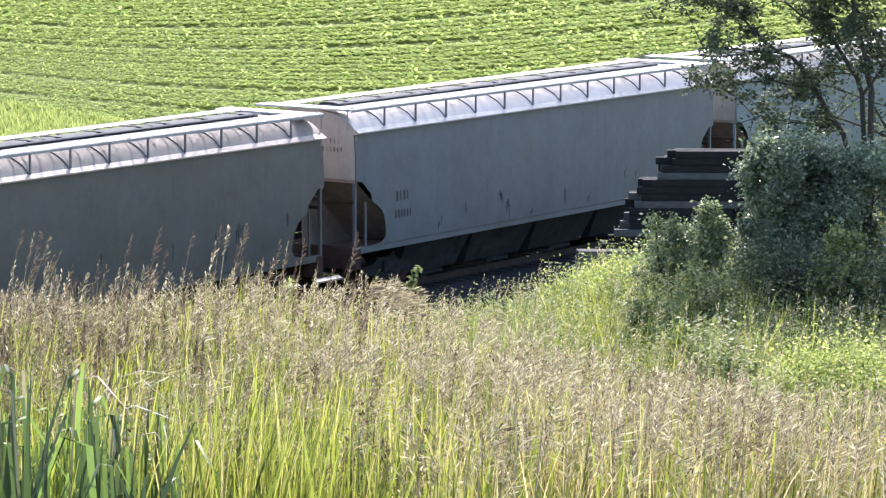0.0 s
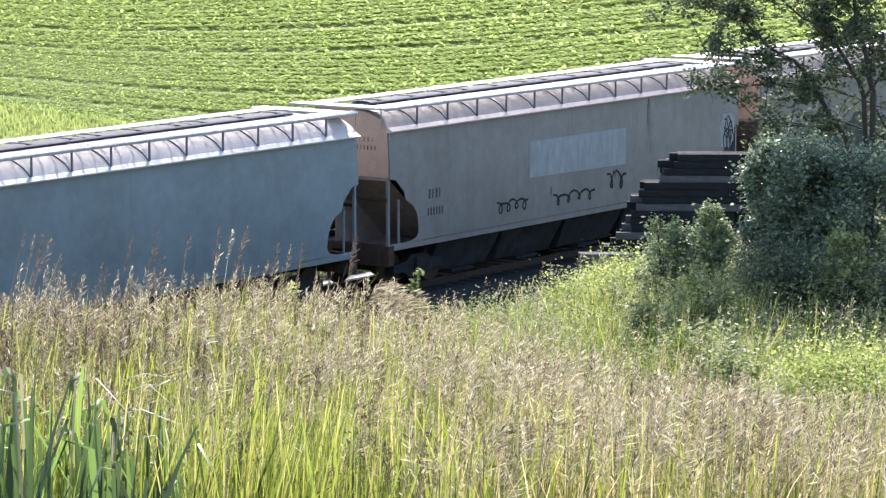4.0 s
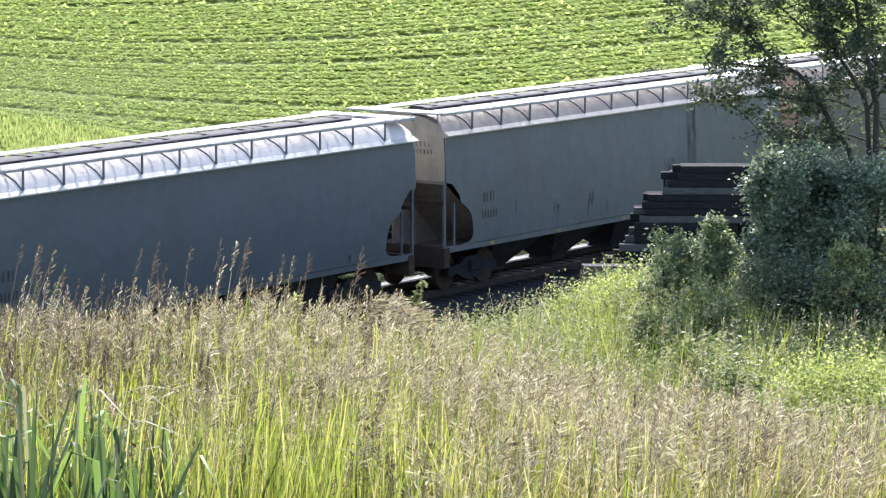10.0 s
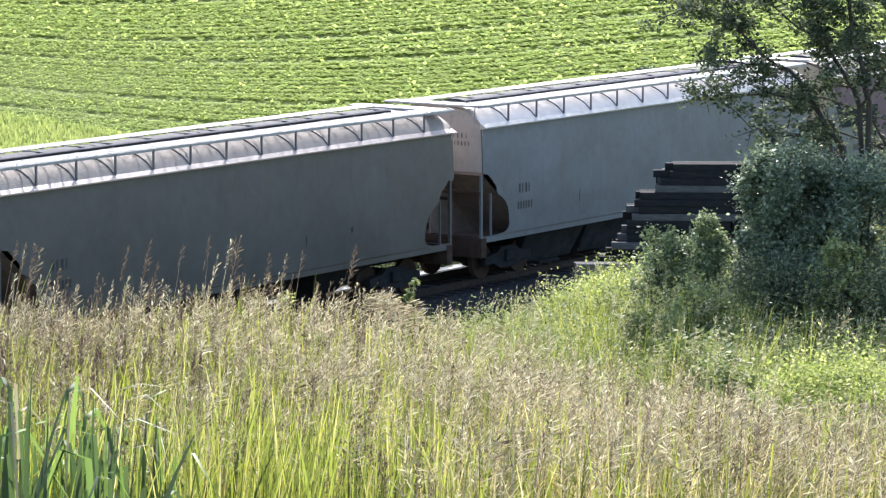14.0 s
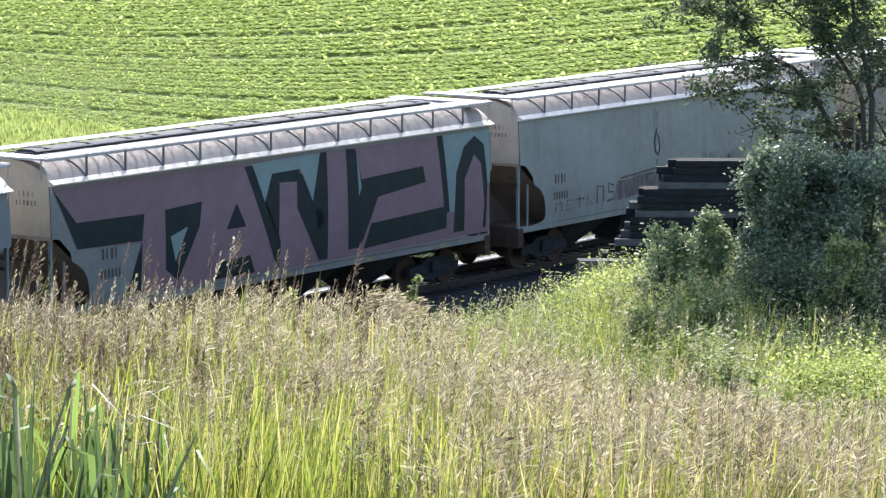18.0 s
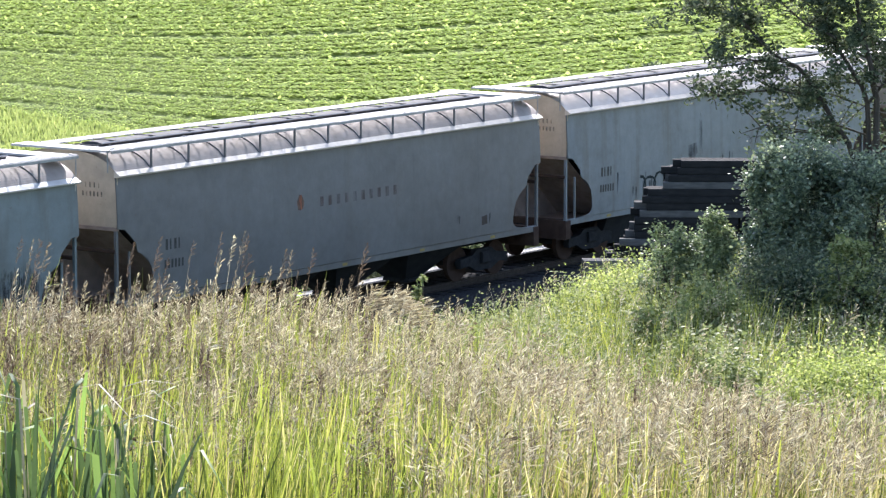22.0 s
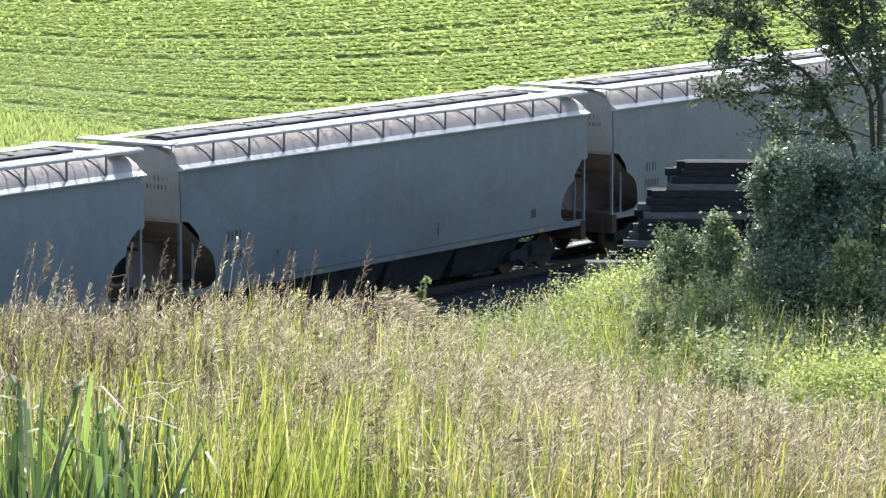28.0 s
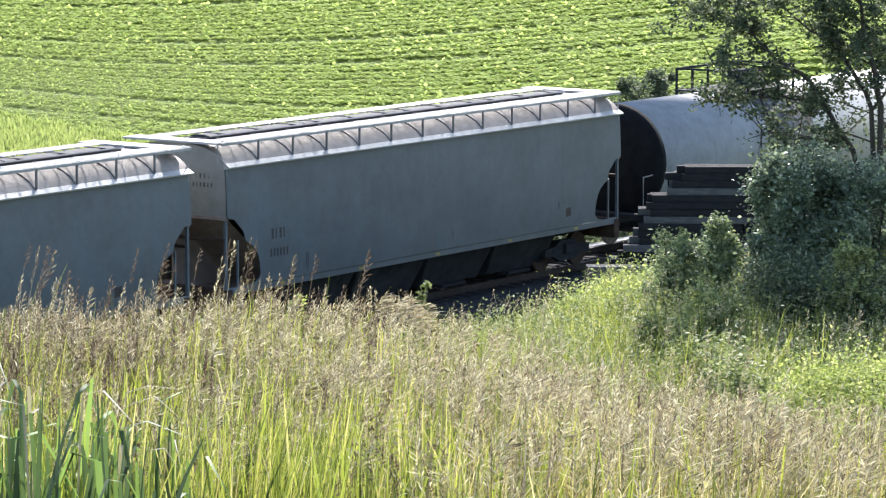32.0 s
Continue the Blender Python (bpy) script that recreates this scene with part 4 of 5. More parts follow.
    for y in (-0.35, 0.35):
        part("ladder_rail", Shape().tube([(-2.0 + y, -1.62, 0.9), (-2.0 + y, -1.62, 3.1), (-2.0 + y, -1.0, top + 0.1)], 0.022, 6), M_DARK, car)
    for k in range(7):
        part("rung", Shape().tube([(-2.35, -1.62, 1.0 + 0.33 * k), (-1.65, -1.62, 1.0 + 0.33 * k)], 0.014, 5), M_DARK, car)
    tagged(car, "light grey tank wagon with black ends and railed top platform", "train wagon", "wagons of the train")
    return car


M_TANK = paint("tank_paint", (0.35, 0.345, 0.345), amount=0.4, rough=0.45, seed=2.0)
M_TANKHEAD = plain("black_tank_paint", (0.008, 0.009, 0.011), (0.018, 0.019, 0.021), 3, 0.9, 0, 0.05)
M_SPILL = smear("brown_spill", (0.05, 0.04, 0.034), (0.10, 0.08, 0.066), 0.25, 0.95)
M_TANKHEAD.node_tree.nodes["Principled BSDF"].inputs["Specular IOR Level"].default_value = 0.05
TANK = build_tank_wagon()



# ---- plants ----
rng = np.random.default_rng(7)


def to_world(px, depth):
    """Sideways place for a bearing px (784 straight ahead) at a depth."""
    return (px - 784) / 6226.0 * depth


def lump(x, y, s, seed=0.0):
    """Smooth uneven patches, about -1 to 1, s metres across."""
    return (np.sin(x / s * 2.1 + seed) * np.cos(y / s * 1.7 - seed * 2) + 0.6 * np.sin(x / s * 4.3 - y / s * 3.1 + seed * 3) + 0.4 * np.sin(y / s * 6.1 + x / s * 1.3)) / 1.6


def blades(x, y, z, h, w, lean, seg=3, bend=0.5, wind=0.0):
    """Bent tapering strips from the ground: points, faces and tips."""
    n = len(x)
    az = rng.uniform(0, 2 * np.pi, n)
    la = rng.uniform(0, 2 * np.pi, n)
    v = np.zeros((n, (seg + 1) * 2, 3))
    for k in range(seg + 1):
        t = k / seg
        off = lean * h * (t * (1 - bend) + bend * t * t)
        cx, cy = x + np.cos(la) * off + wind * h * t * t, y + np.sin(la) * off
        cz = z + h * t * np.sqrt(np.maximum(0.1, 1 - (lean * t) ** 2))
        ww = w * (1 - 0.85 * t ** 1.5) * 0.5
        v[:, 2 * k, 0], v[:, 2 * k, 1], v[:, 2 * k, 2] = cx - np.cos(az) * ww, cy - np.sin(az) * ww, cz
        v[:, 2 * k + 1, 0], v[:, 2 * k + 1, 1], v[:, 2 * k + 1, 2] = cx + np.cos(az) * ww, cy + np.sin(az) * ww, cz
    f = np.array([(2 * k, 2 * k + 1, 2 * k + 3, 2 * k + 2) for k in range(seg)])
    f = (np.arange(n)[:, None, None] * (2 * seg + 2) + f[None]).reshape(-1, 4)
    tip = v[:, 2 * seg:, :].mean(1)
    return v.reshape(-1, 3), f, tip


def tri(f):
    return np.concatenate([f[:, [0, 1, 2]], f[:, [0, 2, 3]]])


def leaves(c, size, up=0.3, fold=0.25, aspect=0.6, droop=-0.15, tilt=0.5):
    """Folded leaves, two triangles each, at the places c."""
    n = len(c)
    d = rng.normal(size=(n, 3))
    d[:, 2] = d[:, 2] * tilt + droop
    d /= np.linalg.norm(d, axis=1)[:, None]
    u = rng.normal(size=(n, 3)) * (1 - up)
    u[:, 2] += up * 2
    s = np.cross(d, u)
    s /= np.linalg.norm(s, axis=1)[:, None] + 1e-9
    nn = np.cross(s, d)
    L = (size * rng.uniform(0.6, 1.3, n))[:, None]
    W = L * aspect * 0.5
    v = np.stack([c, c + d * L * 0.5 + s * W + nn * W * fold, c + d * L, c + d * L * 0.5 - s * W + nn * W * fold], 1)
    i = np.arange(n)[:, None] * 4
    f = np.concatenate([i + np.array([[0, 1, 2]]), i + np.array([[0, 2, 3]])])
    return v.reshape(-1, 3), f


def join(parts):
    vs, fs, k = [], [], 0
    for v, f in parts:
        vs.append(v)
        fs.append(f + k)
        k += len(v)
    return np.concatenate(vs), np.concatenate(fs)


def plumes(tip, length, spread, side, per=18, fine=1.0):
    """Feathery seed heads: thin spikelets that rise along the upper stem and lean to one side."""
    n = len(tip)
    c, d = [], []
    for k in range(per):
        t = k / (per - 1)
        r = spread * np.sin(np.pi * (0.12 + 0.8 * t)) ** 0.8 * rng.uniform(0.4, 1.1, n)
        a = rng.uniform(0, 2 * np.pi, n)
        c.append(tip + np.stack([-0.25 * side * length * (1 - t), 0 * length, -length * (1 - t)], 1))
        d.append(np.stack([np.cos(a) * r + side * r * 0.8, np.sin(a) * r, rng.uniform(0.5, 1.3, n) * length * 0.15], 1))
    c, d = np.concatenate(c), np.concatenate(d)
    s = np.cross(d, rng.normal(size=d.shape))
    s /= np.linalg.norm(s, axis=1)[:, None] + 1e-9
    w = fine * rng.uniform(0.0025, 0.0065, len(c))[:, None]
    v = np.stack([c, c + d * 0.6 + s * w, c + d, c + d * 0.6 - s * w], 1)
    i = np.arange(len(c))[:, None] * 4
    return v.reshape(-1, 3), np.concatenate([i + np.array([[0, 1, 2]]), i + np.array([[0, 2, 3]])])


def tall_h(px):
    return 1.31 - 0.27 * np.clip((px - 400) / 720, 0, 1) + 0.16 * np.clip((170 - px) / 170, 0, 1)


def build_tall_grass():
    n = 72000
    y = rng.uniform(19.0, 33.0, n)
    px = rng.uniform(-160, 1730, n)
    far = 32.3 - 5.2 * np.clip((px - 400) / 720, 0, 1) - 3.0 * np.clip((px - 1230) / 200, 0, 1)
    x = to_world(px, y)
    k = (y < far + rng.normal(0, 0.7, n)) & (y > 20.3 + rng.normal(0, 0.4, n)) & (rng.uniform(0, 1, n) < y / 33) & (rng.uniform(0, 1, n) < 0.66 + 0.5 * lump(x, y, 1.3) + 0.5 * lump(x, y, 0.33, 3.0))
    x, y, px = x[k], y[k], px[k]
    z = ground_z(x, y) - 0.02
    h = tall_h(px) * rng.uniform(0.42, 0.98, len(x)) * (1 + 0.14 * lump(x, y, 1.1, 2.0))
    dry = rng.uniform(0, 1, len(x)) < np.clip(0.10 + 0.42 * (px - 700) / 350, 0.05, 0.52) + 0.14 * lump(x, y, 0.5, 6.0)
    c = np.flatnonzero(dry)
    v, f, _ = blades(x[c], y[c], z[c], h[c] * 0.92, rng.uniform(0.008, 0.022, len(c)), rng.uniform(0.03, 0.4, len(c)), 4, 0.8, 0.06)
    tagged(new("dry_grass", arrays("dry_grass", v, f, M_DRYGRASS)), "bleached dry blades among the green meadow grass", "grass", kind="stuff")
    x, y, px, z, h = x[~dry], y[~dry], px[~dry], z[~dry], h[~dry]
    v, f, _ = blades(x, y, z, h, rng.uniform(0.008, 0.024, len(x)) * rng.choice([0.6, 1.0, 1.5], len(x)), np.where(rng.uniform(0, 1, len(x)) < 0.10, rng.uniform(0.4, 0.85, len(x)), rng.uniform(0.02, 0.24, len(x))), 4, 0.85, 0.05)
    o = new("grass", arrays("grass", v, f, M_GRASS))
    tagged(o, "tall yellow-green meadow grass on the hillside", "grass", kind="stuff")
    # flowering stems with feathery heads, thicker in some places
    w = 0.11 + 0.26 * lump(x, y, 0.9, 5.0) + 0.24 * lump(x, y, 0.28, 8.0) + 0.13 * np.clip((px - 500) / 500, 0, 1) + 0.10 * np.clip((y - 23) / 8, 0, 1) - 0.24 * np.clip((24.5 - y) / 3, 0, 1) * np.clip((1000 - px) / 400, 0.0, 1) + 0.22 * np.clip((px - 850) / 250, 0, 1)
    s = rng.uniform(0, 1, len(x)) < w
    x, y, z, px = x[s], y[s], z[s], px[s]
    n = len(x)
    h = tall_h(px) * rng.uniform(0.66, 1.05, n) * (1 + 0.12 * lump(x, y, 1.4, 2.0))
    brown = rng.uniform(0, 1, n) < np.clip(0.62 - px / 1100 + 0.25 * lump(x, y, 0.6, 4.0), 0.14, 0.85)
    for pick, m, name, label in ((~brown, M_STRAW, "grass_heads", "dry pinkish-tan seed heads above the meadow grass"), (brown, M_BROWN, "brown_grass_heads", "brown seed heads standing among the meadow grass")):
        v, f, tip = blades(x[pick], y[pick], z[pick], h[pick], np.full(pick.sum(), 0.006), rng.uniform(0.02, 0.16, pick.sum()), 2, 0.5, 0.07)
        big, slim, side = tip[::3], tip[1::3], tip[2::3]
        heads = [(v, tri(f)), plumes(big, rng.uniform(0.2, 0.42, len(big)), rng.uniform(0.07, 0.13, len(big)), rng.uniform(-0.5, 0.9, len(big)), 46, 0.6), plumes(slim, rng.uniform(0.12, 0.26, len(slim)), rng.uniform(0.02, 0.04, len(slim)), 0.15, 32), plumes(side, rng.uniform(0.16, 0.34, len(side)), rng.uniform(0.04, 0.09, len(side)), rng.uniform(-0.4, 1.2, len(side)), 34, 0.9)]
        tagged(new(name, arrays(name, *join(heads), m)), label, "grass", kind="stuff")
    # green leafy weeds that grow up through the grass
    m, per = 640, 46
    wy = rng.uniform(20.8, 31.5, m)
    wpx = rng.uniform(-60, 1600, m)
    wx = to_world(wpx, wy)
    wh = tall_h(wpx) * rng.uniform(0.5, 0.95, m)
    sv, sf, _ = blades(wx, wy, ground_z(wx, wy), wh, np.full(m, 0.009), rng.uniform(0.02, 0.15, m), 2, 0.5, 0.03)
    c = np.repeat(np.stack([wx, wy, ground_z(wx, wy)], 1), per, 0)
    t = rng.uniform(0.3, 1.0, m * per)
    c += np.stack([rng.normal(0, 0.035, m * per), rng.normal(0, 0.035, m * per), np.repeat(wh, per) * t], 1)
    o = new("leafy_weeds", arrays("leafy_weeds", *join([(sv, tri(sf)), leaves(c, 0.05 - 0.025 * t, 0.35, 0.25, 0.42)]), M_FORB))
    tagged(o, "green leafy weeds growing up through tall grass", "weeds", kind="stuff")
    # brown stalks of last year, in loose groups
    w = np.clip(0.30 + 0.50 * lump(to_world(px, y), y, 0.45, 9.0) - 0.26 * np.clip((px - 250) / 700, 0, 1) + 0.12 * np.clip((y - 26) / 5, 0, 1), 0.015, 1)
    g = np.flatnonzero(rng.uniform(0, 1, n) < w)
    m = len(g)
    gx, gy = x[g] + rng.normal(0, 0.03, m), y[g] + rng.normal(0, 0.03, m)
    v, f, tip = blades(gx, gy, z[g], tall_h(px[g]) * rng.uniform(0.6, 1.0, m), rng.uniform(0.012, 0.034, m), rng.uniform(0.01, 0.14, m), 3, 0.5, 0.02)
    o = new("dry_stalks", arrays("dry_stalks", v, f, M_STALK))
    tagged(o, "brown dead stalks standing in loose groups among grass", "weeds", kind="stuff")
    # dead weeds: upright stems thick with small curled brown leaves, mostly where the slope begins
    m, per = 150, 120
    dpx = -40 + 1240 * rng.uniform(0, 1, m) ** 1.7
    dy = rng.uniform(21.5, 31.0, m)
    dx = to_world(dpx, dy)
    dh = tall_h(dpx) * rng.uniform(0.6, 0.98, m)
    sv, sf, _ = blades(dx, dy, ground_z(dx, dy), dh, np.full(m, 0.014), rng.uniform(0.01, 0.08, m), 2, 0.5, 0.02)
    t = rng.uniform(0.35, 1.0, m * per)
    fat = np.repeat(rng.uniform(0.02, 0.05, m), per) * (1.2 - 0.7 * t)
    c = np.repeat(np.stack([dx, dy, ground_z(dx, dy)], 1), per, 0) + np.stack([rng.normal(0, 1, m * per) * fat + 0.02 * np.repeat(dh, per) * t * t, rng.normal(0, 1, m * per) * fat, np.repeat(dh, per) * t], 1)
    o = new("dead_weeds", arrays("dead_weeds", *join([(sv, tri(sf)), leaves(c, np.full(m * per, 0.036), 0.2, 0.4, 0.5, -0.3, 0.9)]), M_BROWN))
    tagged(o, "dead brown weeds with curled leaves among tall grass", "weeds", kind="stuff")
    # dark dock stalks here and there
    like = np.where(px < 420, 3.0, np.where(px < 800, 1.0, 0.35)) * np.where(y > 24, 1.0, 0.5)
    m = 190
    s = rng.choice(n, m, replace=False, p=like / like.sum())
    h = tall_h(px[s]) * rng.uniform(0.62, 1.0, m)
    v, f, tip = blades(x[s], y[s], z[s], h, rng.uniform(0.010, 0.020, m), rng.uniform(0.02, 0.16, m), 2, 0.5, 0.04)
    o = new("dock_stalks", arrays("dock_stalks", *join([(v, tri(f)), plumes(tip, rng.uniform(0.2, 0.45, m), rng.uniform(0.025, 0.05, m), 0.2, 60, 1.3)]), M_DOCK))
    tagged(o, "dark brown dock stalks scattered through the grass", "weeds", kind="stuff")


REEDS = []


def build_reeds():
    """Clumps of tall reed grass that stand out against the train and rock in the wind."""
    for k in range(40):
        px = -30 + 700 * k / 39 + rng.uniform(-14, 14)
        y = rng.uniform(30.2, 32.2) - 4.6 * np.clip((px - 400) / 720, 0, 1)
        x = to_world(px, y)
        n = int(rng.integers(1, 5))
        bx, by = rng.normal(0, 0.10, n), rng.normal(0, 0.12, n)
        h = tall_h(px) * rng.uniform(0.92, 1.26, n) * (1.16 if rng.uniform() < 0.35 else 1.0) * (1 - 0.10 * np.clip((px - 480) / 200, 0, 1))
        v, f, tip = blades(bx, by, np.zeros(n), h, np.full(n, 0.007), rng.uniform(0.02, 0.16, n), 3, 0.6, 0.09)
        m = 5
        v2, f2, _ = blades(np.repeat(bx, m), np.repeat(by, m), np.zeros(n * m), rng.uniform(0.5, 0.95, n * m) * h.mean(), rng.uniform(0.008, 0.016, n * m), rng.uniform(0.1, 0.4, n * m), 3, 0.7, 0.05)
        head = (M_STRAW, M_BROWN, M_DOCK)[k * 7 % 3]
        ob = new("reed_clump")
        ob.location = (x, y, float(ground_z(x, y)) - 0.03)
        part("reed_leaf", arrays("reed_leaf", v2, f2, M_GRASS), M_GRASS, ob)
        part("seed_head", arrays("seed_head", *join([(v, tri(f)), plumes(tip, rng.uniform(0.2, 0.34, n), rng.uniform(0.03, 0.055, n), 0.8, 30)]), head), head, ob, "silvery tan feathery seed heads" if head is M_STRAW else "reddish-brown seed heads")
        tagged(ob, "clump of tall reed grass with feathery seed heads", "reed grass", "reed clumps on the hillside")
        REEDS.append((ob, k))


def build_plumes():
    """Three large plumes that droop to one side."""
    for k, (px, y, top) in enumerate(((628, 31.5, 1.36), (655, 31.0, 1.42), (690, 31.2, 1.3))):
        x = to_world(px, y)
        n = 3
        v, f, tip = blades(rng.normal(0, 0.03, n), rng.normal(0, 0.03, n), np.zeros(n), top * rng.uniform(0.94, 1.04, n), np.full(n, 0.009), np.full(n, 0.05), 6, 0.7, 0.13)
        ob = new("plume_reed")
        ob.location = (x, y, float(ground_z(x, y)) - 0.03)
        hang = []
        for a in range(4):
            e = tip + np.stack([np.full(n, 0.05 * a), rng.normal(0, 0.02, n), np.full(n, -0.022 * a * a)], 1)
            hang.append(plumes(e, np.full(n, 0.16), np.full(n, 0.075), 1.8, 34))
        part("plume", arrays("plume", *join([(v, tri(f)), *hang]), M_STRAW), M_STRAW, ob, "drooping feathery plume")
        tagged(ob, "tall reed with a large drooping plume", "reed grass", "plumed reeds")
        REEDS.append((ob, k + 30))


def kinked(n, h, w, fold, drop):
    """Strap leaves that rise, snap at a part of their height and hang over: points and faces."""
    az, la = rng.uniform(0, 2 * np.pi, n), rng.uniform(0, 2 * np.pi, n)
    bx, by = rng.normal(0, 0.06, n), rng.normal(0, 0.06, n)
    v = np.zeros((n, 10, 3))
    up = np.array([0.0, 0.5, 0.97, 1.0, 1.0])
    for k in range(5):
        hz = h * fold * up[k]
        out = 0.06 * h * up[k] + (0.0, 0.0, 0.0, 0.10, 0.26)[k] * h
        hz = hz - (0, 0, 0, 0.0, 1.0)[k] * drop * h
        cx, cy = bx + np.cos(la) * out, by + np.sin(la) * out
        ww = w * (1.0, 1.0, 0.9, 0.75, 0.15)[k] * 0.5
        v[:, 2 * k] = np.stack([cx - np.cos(az) * ww, cy - np.sin(az) * ww, hz], 1)
        v[:, 2 * k + 1] = np.stack([cx + np.cos(az) * ww, cy + np.sin(az) * ww, hz], 1)
    f = np.array([(2 * k, 2 * k + 1, 2 * k + 3, 2 * k + 2) for k in range(4)])
    return v.reshape(-1, 3), (np.arange(n)[:, None, None] * 10 + f[None]).reshape(-1, 4)


def build_cattails():
    """Broad strap leaves at the foot of the slope, many of them snapped and hanging."""
    for k in range(27):
        px = -55 + 345 * (k / 26) + rng.uniform(-12, 12)
        y = rng.uniform(19.2, 22.0)
        x = to_world(px, y)
        n = int(rng.integers(3, 8))
        big = (1.0 if px < 215 else 0.8) * rng.uniform(0.85, 1.06)
        v, f, _ = blades(rng.normal(0, 0.075, n), rng.normal(0, 0.10, n), np.zeros(n), rng.uniform(0.85, 1.62, n) * big, rng.uniform(0.045, 0.105, n), rng.choice([0.04, 0.10, 0.28], n) * rng.uniform(0.5, 1.2, n), 6, 0.95, 0.015)
        m = int(rng.integers(1, 4))
        ob = new("cattail")
        ob.location = (x, y, float(ground_z(x, y)) - 0.03)
        part("strap_leaf", arrays("strap_leaf", v, f, M_CATTAIL), M_CATTAIL, ob)
        part("snapped_leaf", arrays("snapped_leaf", *kinked(m, rng.uniform(1.3, 1.8, m) * big, rng.uniform(0.025, 0.05, m), rng.uniform(0.6, 1.0, m), rng.uniform(0.05, 0.4, m)), M_CATTAIL), M_CATTAIL, ob, "snapped hanging leaf")
        if k % 2 == 0:
            part("dry_leaf", arrays("dry_leaf", *kinked(1, rng.uniform(1.4, 1.85, 1) * big, rng.uniform(0.022, 0.04, 1), rng.uniform(0.75, 1.0, 1), rng.uniform(-0.02, 0.18, 1)), M_DRYLEAF), M_DRYLEAF, ob, "bleached dry leaf")
        tagged(ob, "dark green cattail clump with broad upright leaves", "cattail", "cattails in the grass")
        REEDS.append((ob, k + 50))
    # one fresh tuft of bright blades
    x, y = to_world(92, 24.5), 24.5
    n = 26
    v, f, _ = blades(rng.normal(0, 0.05, n), rng.normal(0, 0.05, n), np.zeros(n), rng.uniform(0.8, 1.25, n), rng.uniform(0.014, 0.026, n), rng.uniform(0.1, 0.55, n), 5, 0.95)
    ob = new("grass_tuft")
    ob.location = (x, y, float(ground_z(x, y)) - 0.02)
    part("fresh_blade", arrays("fresh_blade", v, f, M_LIME), M_LIME, ob)
    tagged(ob, "fresh light green tuft of arching grass blades", "grass tuft")


def build_weeds():
    """Low leafy growth beyond the tall grass, down to the bank."""
    n = 15000
    y = rng.uniform(21.5, 60, n)
    px = rng.uniform(440, 1760, n)
    near = 29.5 - 5.2 * np.clip((px - 400) / 720, 0, 1) - 2.6 * np.clip((px - 1230) / 200, 0, 1)
    x = to_world(px, y)
    k = (y > near + rng.normal(0, 0.8, n)) & (rng.uniform(0, 1, n) < 0.8 + 0.4 * lump(x, y, 2.0, 1.0))
    x, y, px = x[k], y[k], px[k]
    z = ground_z(x, y)
    h = (0.25 + 0.5 * rng.uniform(0, 1, len(x)) ** 1.6) * (1 + 0.35 * lump(x, y, 1.7, 4.0)) * (1 + 0.25 * np.clip((px - 950) / 150, 0, 1))
    half = rng.uniform(0, 1, len(x)) < 0.6
    m = 25
    c = np.repeat(np.stack([x, y, z], 1)[half], m, 0)
    hh = np.repeat(h[half], m)
    t = rng.uniform(0.1, 1.0, len(c))
    c += np.stack([rng.normal(0, 0.10, len(c)), rng.normal(0, 0.10, len(c)), hh * t], 1)
    v, f = leaves(c, np.full(len(c), 0.017) + 0.0007 * c[:, 1], 0.45, 0.25, 0.45)
    o = new("weeds", arrays("weeds", v, f, M_FORB))
    tagged(o, "low green weeds on the slope above the track", "weeds", kind="stuff")
    g = np.repeat(np.flatnonzero(~half), 11)
    gx, gy = x[g] + rng.normal(0, 0.10, len(g)), y[g] + rng.normal(0, 0.10, len(g))
    v2, f2, tip = blades(gx, gy, ground_z(gx, gy), h[g] * rng.uniform(0.5, 1.0, len(g)), rng.uniform(0.006, 0.014, len(g)), rng.uniform(0.05, 0.5, len(g)), 2)
    o = new("short_grass", arrays("short_grass", v2, f2, M_GRASS))
    tagged(o, "patches of short yellow-green grass among the weeds", "grass", kind="stuff")
    g = np.flatnonzero(rng.uniform(0, 1, len(x)) < np.clip(0.26 - (y - 25) * 0.012, 0.03, 0.26))
    n = len(g)
    v3, f3, tip = blades(x[g], y[g], z[g], rng.uniform(0.6, 0.95, n), np.full(n, 0.006), rng.uniform(0.03, 0.25, n), 2, 0.5, 0.08)
    o = new("dry_stems", arrays("dry_stems", *join([(v3, tri(f3)), plumes(tip, rng.uniform(0.14, 0.26, n), rng.uniform(0.03, 0.06, n), 0.7, 16)]), M_STRAW))
    tagged(o, "scattered dry seed stems among the weeds", "grass", kind="stuff")


def build_verge():
    """Rough grass between the track and the field, and along the near bank."""
    n = 40000
    s = rng.uniform(-10, 110, n)
    q = -rng.uniform(4.0, 40.0, n)
    x = DIR.x * s + NRM.x * (MID - q)
    y = DIR.y * s + NRM.y * (MID - q)
    k = (y < np.maximum(120.5 - 0.45 * (x + 14), 125.8 - 0.79 * (x + 14))) | (-q < 9)
    x, y = x[k], y[k]
    ex, ey = rng.uniform(-20, -8, 34000), rng.uniform(113, 134, 34000)
    k = ey < 125.8 - 0.79 * (ex + 14) + rng.normal(0, 0.3, len(ex))
    x, y = np.concatenate([x, ex[k]]), np.concatenate([y, ey[k]])
    v, f, _ = blades(x, y, ground_z(x, y), rng.uniform(0.12, 0.26, len(x)), rng.uniform(0.04, 0.09, len(x)), rng.uniform(0.1, 0.5, len(x)), 2)
    o = new("verge_grass", arrays("verge_grass", v, f, M_VERGE))
    tagged(o, "strip of bright rough grass between track and field", "grass", kind="stuff")


